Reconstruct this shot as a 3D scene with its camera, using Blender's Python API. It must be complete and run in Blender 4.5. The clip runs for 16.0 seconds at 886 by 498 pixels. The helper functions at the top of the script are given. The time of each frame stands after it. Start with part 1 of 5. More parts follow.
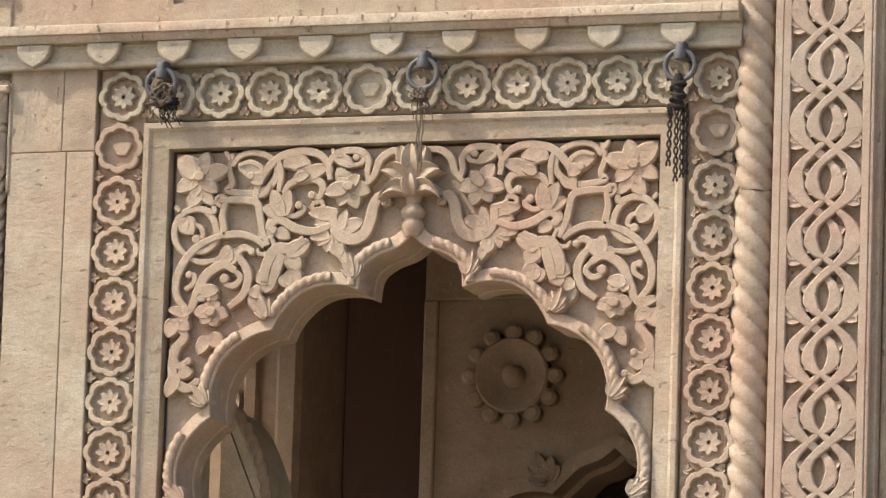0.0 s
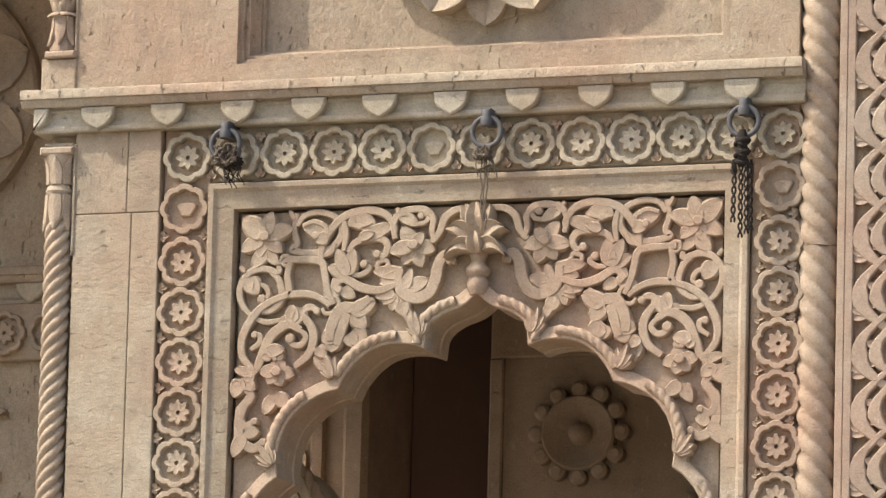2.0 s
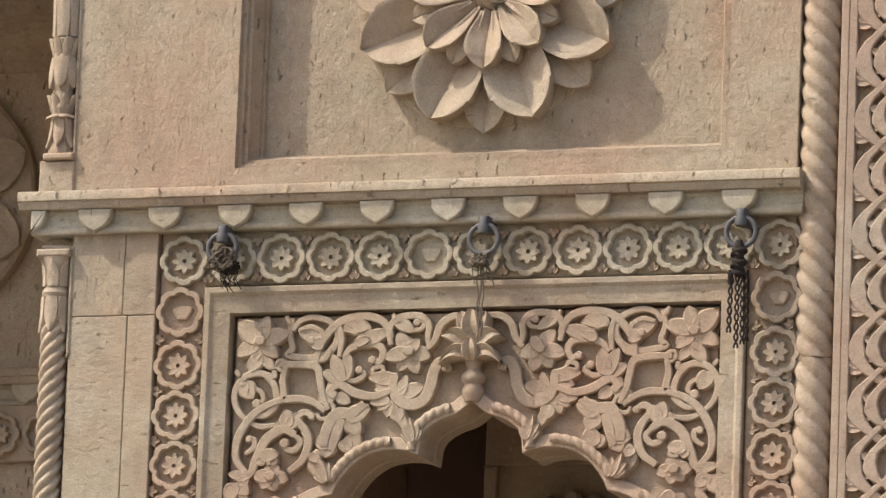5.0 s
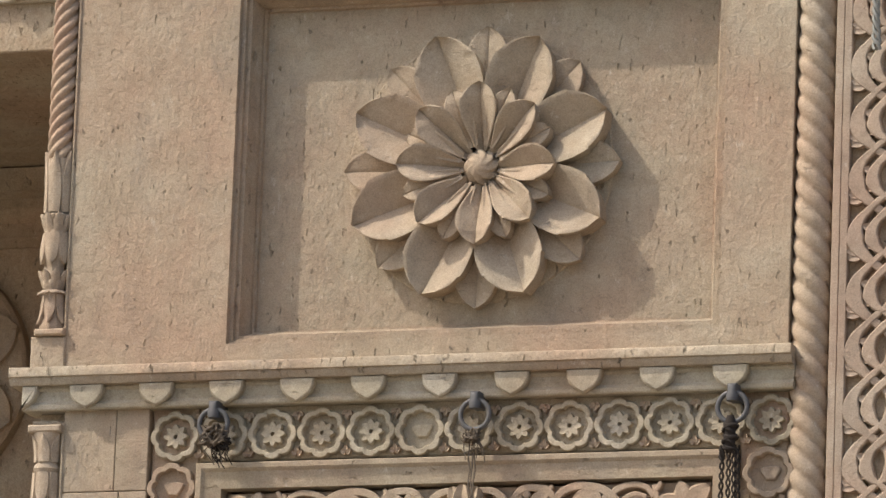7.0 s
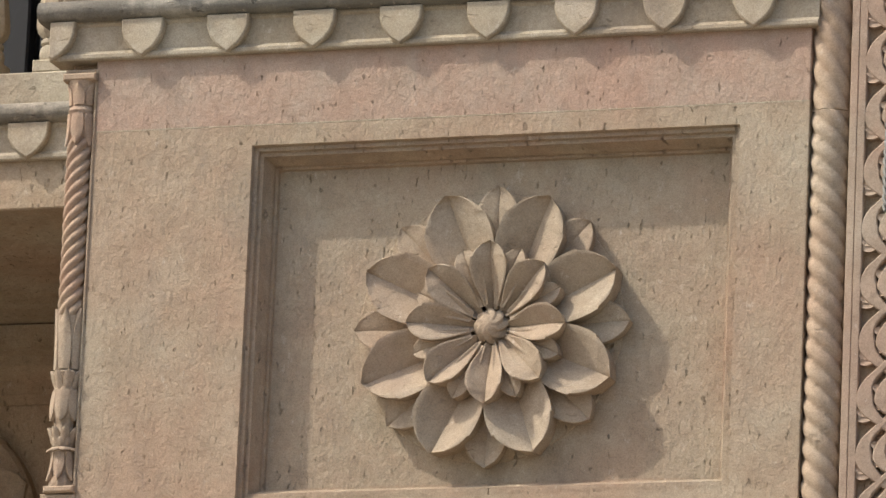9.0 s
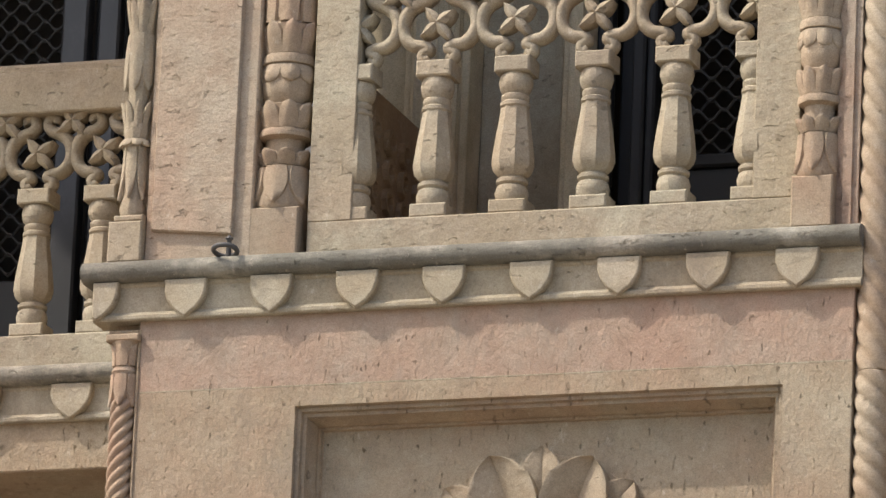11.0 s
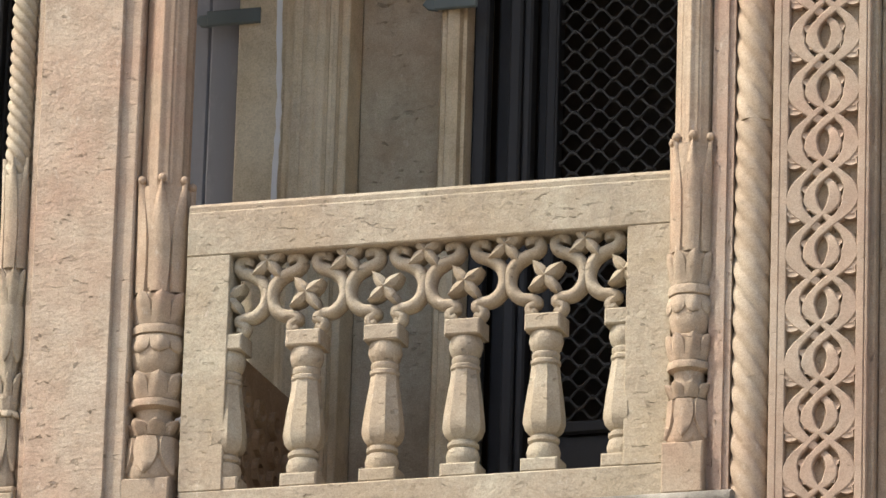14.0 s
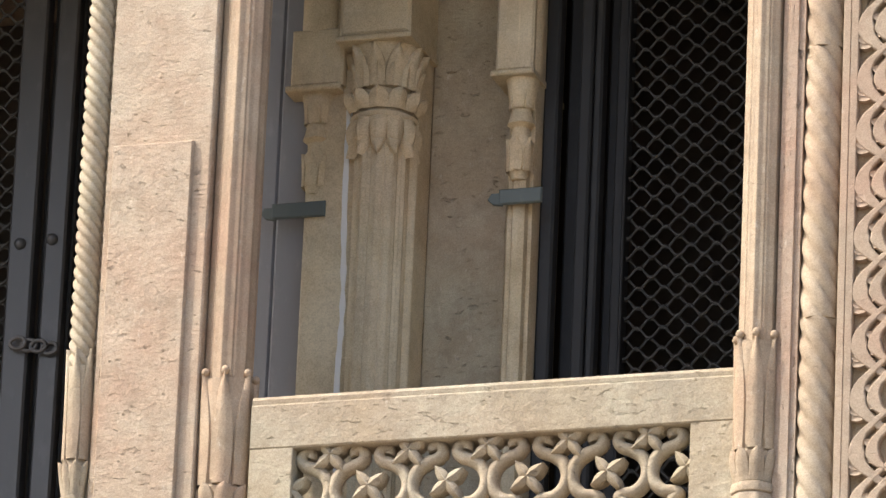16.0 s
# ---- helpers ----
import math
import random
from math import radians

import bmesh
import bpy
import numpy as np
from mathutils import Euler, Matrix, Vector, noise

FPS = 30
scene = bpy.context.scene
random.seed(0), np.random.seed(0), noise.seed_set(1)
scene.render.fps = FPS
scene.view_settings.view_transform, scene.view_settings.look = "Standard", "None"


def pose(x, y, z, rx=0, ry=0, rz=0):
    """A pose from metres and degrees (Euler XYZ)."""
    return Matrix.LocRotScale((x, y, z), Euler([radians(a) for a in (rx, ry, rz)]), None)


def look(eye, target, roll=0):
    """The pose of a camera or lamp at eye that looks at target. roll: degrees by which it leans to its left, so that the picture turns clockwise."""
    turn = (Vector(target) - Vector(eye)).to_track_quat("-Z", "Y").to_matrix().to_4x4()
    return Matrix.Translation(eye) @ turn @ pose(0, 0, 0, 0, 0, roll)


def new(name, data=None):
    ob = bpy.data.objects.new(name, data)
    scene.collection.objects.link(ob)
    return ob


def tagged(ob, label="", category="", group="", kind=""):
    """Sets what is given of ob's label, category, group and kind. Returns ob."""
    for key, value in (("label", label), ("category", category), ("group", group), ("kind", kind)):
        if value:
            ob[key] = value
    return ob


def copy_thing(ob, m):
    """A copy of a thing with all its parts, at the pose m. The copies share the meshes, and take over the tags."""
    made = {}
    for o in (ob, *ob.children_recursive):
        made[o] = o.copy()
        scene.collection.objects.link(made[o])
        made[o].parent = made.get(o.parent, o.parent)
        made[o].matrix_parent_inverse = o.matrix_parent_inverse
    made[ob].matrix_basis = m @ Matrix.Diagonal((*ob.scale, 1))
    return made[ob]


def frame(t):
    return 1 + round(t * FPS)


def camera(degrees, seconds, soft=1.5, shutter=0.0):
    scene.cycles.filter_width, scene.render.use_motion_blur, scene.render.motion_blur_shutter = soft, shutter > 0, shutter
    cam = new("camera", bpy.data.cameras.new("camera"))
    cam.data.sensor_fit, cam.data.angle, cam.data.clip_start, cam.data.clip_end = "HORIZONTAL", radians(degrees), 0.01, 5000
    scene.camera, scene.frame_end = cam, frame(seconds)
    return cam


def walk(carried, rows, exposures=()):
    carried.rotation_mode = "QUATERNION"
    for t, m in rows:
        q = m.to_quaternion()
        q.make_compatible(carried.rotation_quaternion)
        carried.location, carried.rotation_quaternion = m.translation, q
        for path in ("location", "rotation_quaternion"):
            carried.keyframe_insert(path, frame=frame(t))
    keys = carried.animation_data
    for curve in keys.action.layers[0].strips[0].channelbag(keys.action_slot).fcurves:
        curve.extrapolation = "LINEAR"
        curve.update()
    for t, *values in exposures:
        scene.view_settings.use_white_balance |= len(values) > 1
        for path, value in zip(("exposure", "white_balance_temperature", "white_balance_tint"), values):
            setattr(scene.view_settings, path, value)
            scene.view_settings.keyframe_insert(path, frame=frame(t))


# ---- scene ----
import itertools

# ---- camera: a long lens on one spot, tilting up the facade ----
EYE = (5.1948, -15.8346, 1.6171)
AIM = [  # seconds, turn to the left, tilt up, roll
    (0, 18.065, 10.158, 1.829),
    (0.5, 17.905, 9.763, 1.664),
    (1, 18.284, 10.204, 1.320),
    (1.5, 18.442, 10.568, 1.647),
    (2, 18.594, 10.597, 1.464),
    (2.5, 18.590, 10.823, 1.762),
    (3, 18.505, 11.020, 1.758),
    (5.3, 18.605, 11.605, 2.239),
    (5.5, 18.629, 11.766, 2.194),
    (6, 18.579, 12.239, 2.065),
    (6.5, 18.578, 12.594, 2.051),
    (7, 18.573, 12.801, 2.143),
    (7.5, 18.580, 13.051, 2.076),
    (8, 18.593, 13.308, 2.090),
    (8.5, 18.636, 13.619, 2.114),
    (9, 18.704, 14.037, 2.468),
    (9.5, 18.841, 14.717, 2.449),
    (10, 19.067, 15.451, 2.450),
    (10.2, 19.125, 15.598, 2.457),
    (12.3, 18.835, 16.874, 2.313),
    (12.5, 18.621, 17.025, 2.301),
    (13, 18.272, 17.462, 1.994),
    (13.5, 18.091, 17.846, 1.837),
    (14, 18.160, 18.183, 1.763),
    (14.5, 18.229, 18.423, 1.971),
    (15, 18.422, 18.648, 2.261),
    (15.5, 18.543, 19.096, 2.488),
    (16, 18.742, 19.682, 2.502),
]
cam = camera(6.9025, 16.0, soft=1.5)


def aimed(turn, tilt, roll):
    return pose(*EYE, 90 + tilt, 0, turn) @ pose(0, 0, 0, 0, 0, roll)


walk(cam, [(t, aimed(a, b, c)) for t, a, b, c in AIM], [(0, 1.0), (0.5, 1.15), (1.5, 1.0), (3, 0.84), (5.5, 0.66), (7, 0.57), (10, 0.53), (12.5, 0.76), (14.5, 0.95), (16, 1.14)])

# ---- light: hazy sun from the upper left, open sky ----
SUN_TO = Vector((-1.75, -1.0, 2.6)).normalized()
world = bpy.data.worlds.new("sky")
scene.world = world
world.use_nodes = True
wn = world.node_tree.nodes
sky = wn.new("ShaderNodeTexSky")
sky.sky_type = "NISHITA"
sky.sun_disc = False
sky.sun_elevation = math.asin(SUN_TO.z)
sky.sun_rotation = math.atan2(SUN_TO.x, SUN_TO.y)
sky.dust_density, sky.air_density, sky.ozone_density = 4.0, 1.0, 1.0
world.node_tree.links.new(sky.outputs[0], wn["Background"].inputs[0])
wn["Background"].inputs[1].default_value = 0.15
sun = new("sun", bpy.data.lights.new("sun", "SUN"))
sun.data.energy, sun.data.angle, sun.data.color = 2.7, radians(0.7), (1.0, 0.92, 0.81)
sun.matrix_world = look((0, 0, 0), -SUN_TO)

# ---- materials ----


def material(name):
    m = bpy.data.materials.new(name)
    m.use_nodes = True
    nt = m.node_tree
    return m, nt, nt.nodes["Principled BSDF"]


def node(nt, kind, **sets):
    n = nt.nodes.new(kind)
    for k, v in sets.items():
        n.inputs[k].default_value = v
    return n


def ramp(nt, fac, stops):
    n = nt.nodes.new("ShaderNodeValToRGB")
    els = n.color_ramp.elements
    while len(els) < len(stops):
        els.new(0.5)
    for e, (p, c) in zip(els, stops):
        e.position, e.color = p, (*c, 1)
    nt.links.new(fac, n.inputs[0])
    return n.outputs[0]


def mixed(nt, fac, a, b, blend="MIX"):
    n = nt.nodes.new("ShaderNodeMix")
    n.data_type, n.blend_type = "RGBA", blend
    for value, slot in ((fac, 0), (a, 6), (b, 7)):
        if isinstance(value, (int, float)):
            n.inputs[slot].default_value = value
        elif isinstance(value, tuple):
            n.inputs[slot].default_value = (*value, 1)
        else:
            nt.links.new(value, n.inputs[slot])
    return n.outputs[2]


def coords(nt, scale=(1, 1, 1)):
    """World-sized coordinates, so that alike pieces do not repeat their grain."""
    g = nt.nodes.new("ShaderNodeNewGeometry")
    mp = nt.nodes.new("ShaderNodeMapping")
    mp.inputs["Scale"].default_value = scale
    nt.links.new(g.outputs["Position"], mp.inputs["Vector"])
    return mp.outputs[0]


def noise_tex(nt, vec, scale, detail=4, rough=0.6):
    n = node(nt, "ShaderNodeTexNoise", Scale=scale, Detail=detail, Roughness=rough)
    nt.links.new(vec, n.inputs["Vector"])
    return n.outputs[0]


def stone(name, base, pale, warm, chisel=0.5, stretch=(1, 1, 1), stain=(0.20, 0.17, 0.14), stained=0.35, grain=1.0):
    base, pale, warm = ((c[0], c[1] * 1.095, c[2] * 1.155) for c in (base, pale, warm))
    m, nt, bsdf = material(name)
    co, flat = coords(nt, stretch), coords(nt)
    info = nt.nodes.new("ShaderNodeObjectInfo")
    col = ramp(nt, noise_tex(nt, flat, 3.1, 5, 0.65), [(0.36, warm), (0.5, base), (0.66, pale)])
    # beds of rosier stone
    rosy = ramp(nt, noise_tex(nt, coords(nt, (0.8, 1, 1.5)), 1.3, 4, 0.55), [(0.44, (0, 0, 0)), (0.60, (0.75,) * 3)])
    col = mixed(nt, rosy, col, mixed(nt, 1.0, col, (1.03, 0.965, 0.96), "MULTIPLY"))
    # broad mottling, then fine grain
    col = mixed(nt, 0.55, col, ramp(nt, noise_tex(nt, flat, 11, 6, 0.7), [(0.30, (0.66, 0.64, 0.62)), (0.52, (0.98, 0.98, 0.98)), (0.75, (1.12, 1.12, 1.12))]), "MULTIPLY")
    col = mixed(nt, 0.3 + 0.3 * chisel, col, ramp(nt, noise_tex(nt, coords(nt, (0.75, 1, 1.2)), 64, 5, 0.72), [(0.30, (0.86, 0.85, 0.845)), (0.48, (1.04, 1.04, 1.04)), (0.72, (1.14, 1.14, 1.14))]), "MULTIPLY")
    g = noise_tex(nt, flat, 240, 3, 0.7)
    col = mixed(nt, 0.5, col, ramp(nt, g, [(0.32, (0.5, 0.49, 0.48)), (0.6, (1, 1, 1))]), "MULTIPLY")
    # weather stains with ragged edges
    s = noise_tex(nt, coords(nt, (1.0, 1.0, 0.45)), 6.5, 9, 0.74)
    col = mixed(nt, ramp(nt, s, [(0.52, (0, 0, 0)), (0.72, (stained * 1.4,) * 3)]), col, stain)
    # pale chips and mineral bloom
    c = noise_tex(nt, coords(nt, (1.4, 1.4, 0.7)), 30, 6, 0.75)
    col = mixed(nt, ramp(nt, c, [(0.60, (0, 0, 0)), (0.70, (0.5,) * 3)]), col, (0.60, 0.53, 0.44))
    # dark pits
    pit = noise_tex(nt, coords(nt, (1.5, 0.8, 0.6) if stretch[0] > 1 else (0.6, 0.8, 1.5)), 44, 5, 0.62)
    pits = ramp(nt, pit, [(0.31, (1, 1, 1)), (0.37, (0, 0, 0))])
    col = mixed(nt, mixed(nt, 1.0, pits, (0.08 * min(1, chisel),) * 3, "MULTIPLY"), col, (0.16, 0.125, 0.10))
    # each block a little different
    tone = ramp(nt, info.outputs["Random"], [(0.0, (0.93, 0.92, 0.91)), (1.0, (1.05, 1.03, 1.01))])
    col = mixed(nt, 1.0, col, tone, "MULTIPLY")
    nt.links.new(col, bsdf.inputs["Base Color"])
    bsdf.inputs["Roughness"].default_value = 0.9
    bsdf.inputs["Specular IOR Level"].default_value = 0.25
    b1 = node(nt, "ShaderNodeBump", Strength=min(1.0, 0.95 * chisel), Distance=0.008)
    nt.links.new(noise_tex(nt, co, 46, 7, 0.68), b1.inputs["Height"])
    b3 = node(nt, "ShaderNodeBump", Strength=min(1.0, 1.0 * chisel), Distance=0.010)
    b3.invert = True
    nt.links.new(pits, b3.inputs["Height"])
    nt.links.new(b1.outputs[0], b3.inputs["Normal"])
    b2 = node(nt, "ShaderNodeBump", Strength=0.5 * grain, Distance=0.0018)
    nt.links.new(noise_tex(nt, flat, 190, 4, 0.7), b2.inputs["Height"])
    nt.links.new(b3.outputs[0], b2.inputs["Normal"])
    nt.links.new(b2.outputs[0], bsdf.inputs["Normal"])
    return m


BUFF = stone("buff_sandstone", (0.41, 0.304, 0.206), (0.45, 0.357, 0.253), (0.415, 0.286, 0.192), 0.95, (1.15, 1, 0.85))
PINK = stone("pink_sandstone", (0.424, 0.292, 0.212), (0.44, 0.338, 0.256), (0.428, 0.273, 0.193), 0.95, (1.1, 1, 0.85), (0.36, 0.31, 0.25), 0.55)
DRESSED = stone("dressed_sandstone", (0.41, 0.31, 0.21), (0.46, 0.37, 0.265), (0.40, 0.28, 0.19), 0.75, (0.8, 1, 1.1))
UPPER = stone("upper_sandstone", (0.42, 0.335, 0.232), (0.47, 0.393, 0.285), (0.415, 0.308, 0.212), 0.5, stained=0.25)
FIELD = stone("sunk_field_sandstone", (0.40, 0.312, 0.216), (0.44, 0.362, 0.262), (0.395, 0.288, 0.196), 0.95, (1.15, 1, 0.85))
LOTUS = stone("lotus_sandstone", (0.405, 0.306, 0.211), (0.445, 0.352, 0.252), (0.40, 0.284, 0.193), 0.5, stained=0.35)
PALE = stone("pale_sandstone", (0.435, 0.318, 0.217), (0.48, 0.372, 0.265), (0.43, 0.294, 0.198), 0.55, stained=0.2)
# limewash, made paler still for light that misses the pillar and side arch
LIMEWASH_DAYLIT = stone("limewashed_and_daylit_stone", (0.64, 0.51, 0.34), (0.70, 0.58, 0.41), (0.57, 0.44, 0.28), 0.3, (1, 1, 0.3), stained=0.3)
CARVED = stone("carved_sandstone", (0.41, 0.295, 0.20), (0.45, 0.345, 0.245), (0.41, 0.27, 0.185), 0.42, stained=0.3)
GREYED = stone("weathered_sandstone", (0.42, 0.340, 0.238), (0.50, 0.42, 0.315), (0.40, 0.305, 0.205), 0.6, stained=0.45)
LICHEN = stone("lichened_stone", (0.20, 0.178, 0.142), (0.45, 0.39, 0.31), (0.17, 0.15, 0.12), 0.8, (0.4, 1, 1), (0.10, 0.095, 0.085), 0.6)
CREAM = stone("cream_washed_stone", (0.418, 0.333, 0.234), (0.48, 0.41, 0.30), (0.41, 0.32, 0.215), 0.75, stained=0.35)
ROSY = stone("rosy_carved_sandstone", (0.41, 0.296, 0.211), (0.45, 0.345, 0.254), (0.41, 0.275, 0.196), 0.5, stained=0.25)
ROSE = stone("rough_rose_stone", (0.455, 0.342, 0.246), (0.50, 0.405, 0.305), (0.455, 0.315, 0.222), 0.9, (0.85, 1, 1.1), stained=0.12)
# the same sandstone in a darker tone, for surfaces in indoor shade
SHADE_STONE = stone("shade_darkened_stone", (0.36, 0.242, 0.155), (0.40, 0.28, 0.182), (0.335, 0.22, 0.138), 0.4, stained=0.4)


def painted(name, col, worn, rough=0.45):
    m, nt, bsdf = material(name)
    c = noise_tex(nt, coords(nt, (1, 1, 0.5)), 16, 6, 0.7)
    out = mixed(nt, ramp(nt, c, [(0.55, (0, 0, 0)), (0.72, (0.8,) * 3)]), col, worn)
    nt.links.new(out, bsdf.inputs["Base Color"])
    bsdf.inputs["Roughness"].default_value = rough
    b = node(nt, "ShaderNodeBump", Strength=0.4, Distance=0.002)
    nt.links.new(noise_tex(nt, coords(nt, (1, 1, 0.2)), 60, 4), b.inputs["Height"])
    nt.links.new(b.outputs[0], bsdf.inputs["Normal"])
    return m


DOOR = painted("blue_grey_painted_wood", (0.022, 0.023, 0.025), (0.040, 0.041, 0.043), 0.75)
DOOR_DARK = painted("dark_wood_and_gap_shade", (0.014, 0.0145, 0.016), (0.028, 0.028, 0.03), 0.75)
BAY_DOOR = painted("grey_painted_door_wood", (0.046, 0.048, 0.052), (0.075, 0.076, 0.08))
MESHWIRE = painted("dark_wire", (0.034, 0.033, 0.031), (0.06, 0.057, 0.05), 0.7)
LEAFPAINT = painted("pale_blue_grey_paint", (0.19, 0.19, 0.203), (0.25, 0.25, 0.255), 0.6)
TWINE_WHITE = painted("grey_white_cord", (0.24, 0.24, 0.215), (0.16, 0.165, 0.15), 0.95)
LIMEDRIP = painted("lime_streak", (0.74, 0.75, 0.75), (0.66, 0.64, 0.60), 0.9)
HALLWOOD = painted("brown_hall_wood", (0.15, 0.09, 0.065), (0.19, 0.12, 0.085), 0.7)
IRON = painted("dull_iron", (0.07, 0.068, 0.068), (0.13, 0.11, 0.09), 0.6)
STRAW = painted("dirty_twine", (0.11, 0.085, 0.06), (0.2, 0.16, 0.11), 0.95)
ROPE_BLACK = painted("blackened_cord", (0.022, 0.016, 0.012), (0.06, 0.045, 0.03), 1.0)
# near-black colour stands in for the lack of light in the rooms
DARK = painted("unlit_room_dark", (0.05, 0.04, 0.032), (0.07, 0.055, 0.04), 0.9)
PATINA = painted("green_grey_strap", (0.10, 0.12, 0.115), (0.16, 0.17, 0.15), 0.6)
GROUND = stone("dusty_ground", (0.26, 0.21, 0.16), (0.32, 0.27, 0.2), (0.24, 0.19, 0.14), 0.6)

# ---- geometry kit: x along the wall, y into it, z up ----


class Geo:
    def __init__(self):
        self.v, self.f = [], []

    def grid(self, rows, close=False):
        """Quads between rows of points."""
        n, base = len(rows[0]), len(self.v)
        for r in rows:
            self.v += [tuple(p) for p in r]
        for i in range(len(rows) - 1):
            for j in range(n if close else n - 1):
                a, b = base + i * n + j, base + i * n + (j + 1) % n
                self.f.append((a, b, b + n, a + n))
        return self

    def face(self, pts):
        base = len(self.v)
        self.v += [tuple(p) for p in pts]
        self.f.append(tuple(range(base, base + len(pts))))
        return self

    def box(self, x0, x1, y0, y1, z0, z1, c=0.004):
        """A block with its front edges knocked off."""
        c = min(c, (x1 - x0) / 3, (z1 - z0) / 3, (y1 - y0) / 3)

        def loop(k, y):
            return [(x0 + k, y, z0 + k), (x1 - k, y, z0 + k), (x1 - k, y, z1 - k), (x0 + k, y, z1 - k)]

        rows = [loop(c, y0), loop(0, y0 + c), loop(0, y1 - c), loop(c, y1)]
        self.grid(rows, True)
        self.face(rows[0][::-1])
        return self.face(rows[3])

    def prism(self, poly, yf, yb, c=0.002):
        """A relief with the outline poly (x, z), its front at yf and its back in the wall at yb."""
        n = len(poly)
        area = sum(poly[i][0] * poly[(i + 1) % n][1] - poly[(i + 1) % n][0] * poly[i][1] for i in range(n))
        p = poly if area > 0 else poly[::-1]
        ins = []
        for i in range(n):
            a, b, d = Vector(p[i - 1]), Vector(p[i]), Vector(p[(i + 1) % n])
            e, g = (b - a), (d - b)
            m = Vector((-e.y, e.x)).normalized() + Vector((-g.y, g.x)).normalized()
            m = m.normalized() if m.length > 1e-6 else Vector((0, 0))
            ins.append((b.x + m.x * c, b.y + m.y * c))
        rows = [[(x, yb, z) for x, z in p], [(x, yf + c, z) for x, z in p], [(x, yf, z) for x, z in ins]]
        self.grid(rows, True)
        return self.face(rows[2])

    def loft(self, rects, cap=True):
        """Rectangles (x0, x1, z0, z1, y), one inside the other: mouldings of a frame or niche."""
        rows = [[(a, y, c), (b, y, c), (b, y, d), (a, y, d)] for a, b, c, d, y in rects]
        self.grid(rows, True)
        if cap:
            self.face(rows[-1])
        return self

    def run(self, profile, x0, x1, lean=0.0):
        """A moulding with the profile (y, z) along x, with its ends closed."""
        rows = [[(x, y, z) for y, z in profile] for x in (x0, x1)]
        self.grid(rows)
        self.face(rows[0]), self.face(rows[1][::-1])
        return self

    def rise(self, profile, z0, z1):
        """An upright moulding with the profile (x, y)."""
        rows = [[(x, y, z) for x, y in profile] for z in (z0, z1)]
        self.grid(rows)
        self.face(rows[0]), self.face(rows[1][::-1])
        return self

    def lathe(self, profile, cx, cy, n=20, wave=None, squash=1.0, turn=0.0):
        rows = []
        for r, z in profile:
            row = []
            for k in range(n):
                a = 2 * math.pi * k / n + turn
                q = r * (wave(a, z) if wave else 1.0)
                row.append((cx + q * math.cos(a), cy + squash * q * math.sin(a), z))
            rows.append(row)
        self.grid(rows, True)
        self.face(rows[0][::-1])
        return self.face(rows[-1])

    def twist(self, cx, cy, z0, z1, r, strands, lead, n=28, dz=0.0085, deep=0.24):
        """A stone rope: strands wound round an upright shaft."""
        rows, steps = [], max(2, int((z1 - z0) / dz))
        for i in range(steps + 1):
            z = z0 + (z1 - z0) * i / steps
            row = []
            for k in range(n):
                a = 2 * math.pi * k / n
                q = r * (1 - deep + deep * abs(math.sin(strands * (a + 2 * math.pi * z / lead) / 2)) ** 0.62)
                row.append((cx + q * math.cos(a), cy + q * math.sin(a), z))
            rows.append(row)
        self.grid(rows, True)
        self.face(rows[0][::-1])
        return self.face(rows[-1])

    def tube(self, pts, radii, n=10, flat=1.0):
        """A round bar through points in space."""
        rows = []
        for i, p in enumerate(pts):
            a, b = Vector(pts[max(i - 1, 0)]), Vector(pts[min(i + 1, len(pts) - 1)])
            d = (b - a).normalized()
            u = d.cross(Vector((0, 1, 0)))
            u = u.normalized() if u.length > 1e-4 else Vector((1, 0, 0))
            w = u.cross(d)
            r = radii if isinstance(radii, float) else radii[i]
            rows.append([Vector(p) + u * r * math.cos(2 * math.pi * k / n) + w * r * flat * math.sin(2 * math.pi * k / n) for k in range(n)])
        self.grid(rows, True)
        self.face(rows[0][::-1])
        return self.face(rows[-1])

    def ribbon(self, path, widths, yf, yb, c=0.003):
        """A flat-faced carved band along a path (x, z); it narrows by its half widths."""
        rows, n = [], len(path)
        for i, p in enumerate(path):
            a, b = Vector(path[max(i - 1, 0)]), Vector(path[min(i + 1, n - 1)])
            d = (b - a).normalized()
            s = Vector((-d.y, d.x))
            w = widths if isinstance(widths, float) else widths[i]
            y = yf if isinstance(yf, float) else yf[i]
            k = min(c, 0.6 * w)
            rows.append([(p[0] + s.x * o, yy, p[1] + s.y * o) for o, yy in
                         ((-w, yb), (-w, y + k), (-w + k, y), (w - k, y), (w, y + k), (w, yb))])
        self.grid(rows)
        self.face(rows[0]), self.face(rows[-1][::-1])
        return self

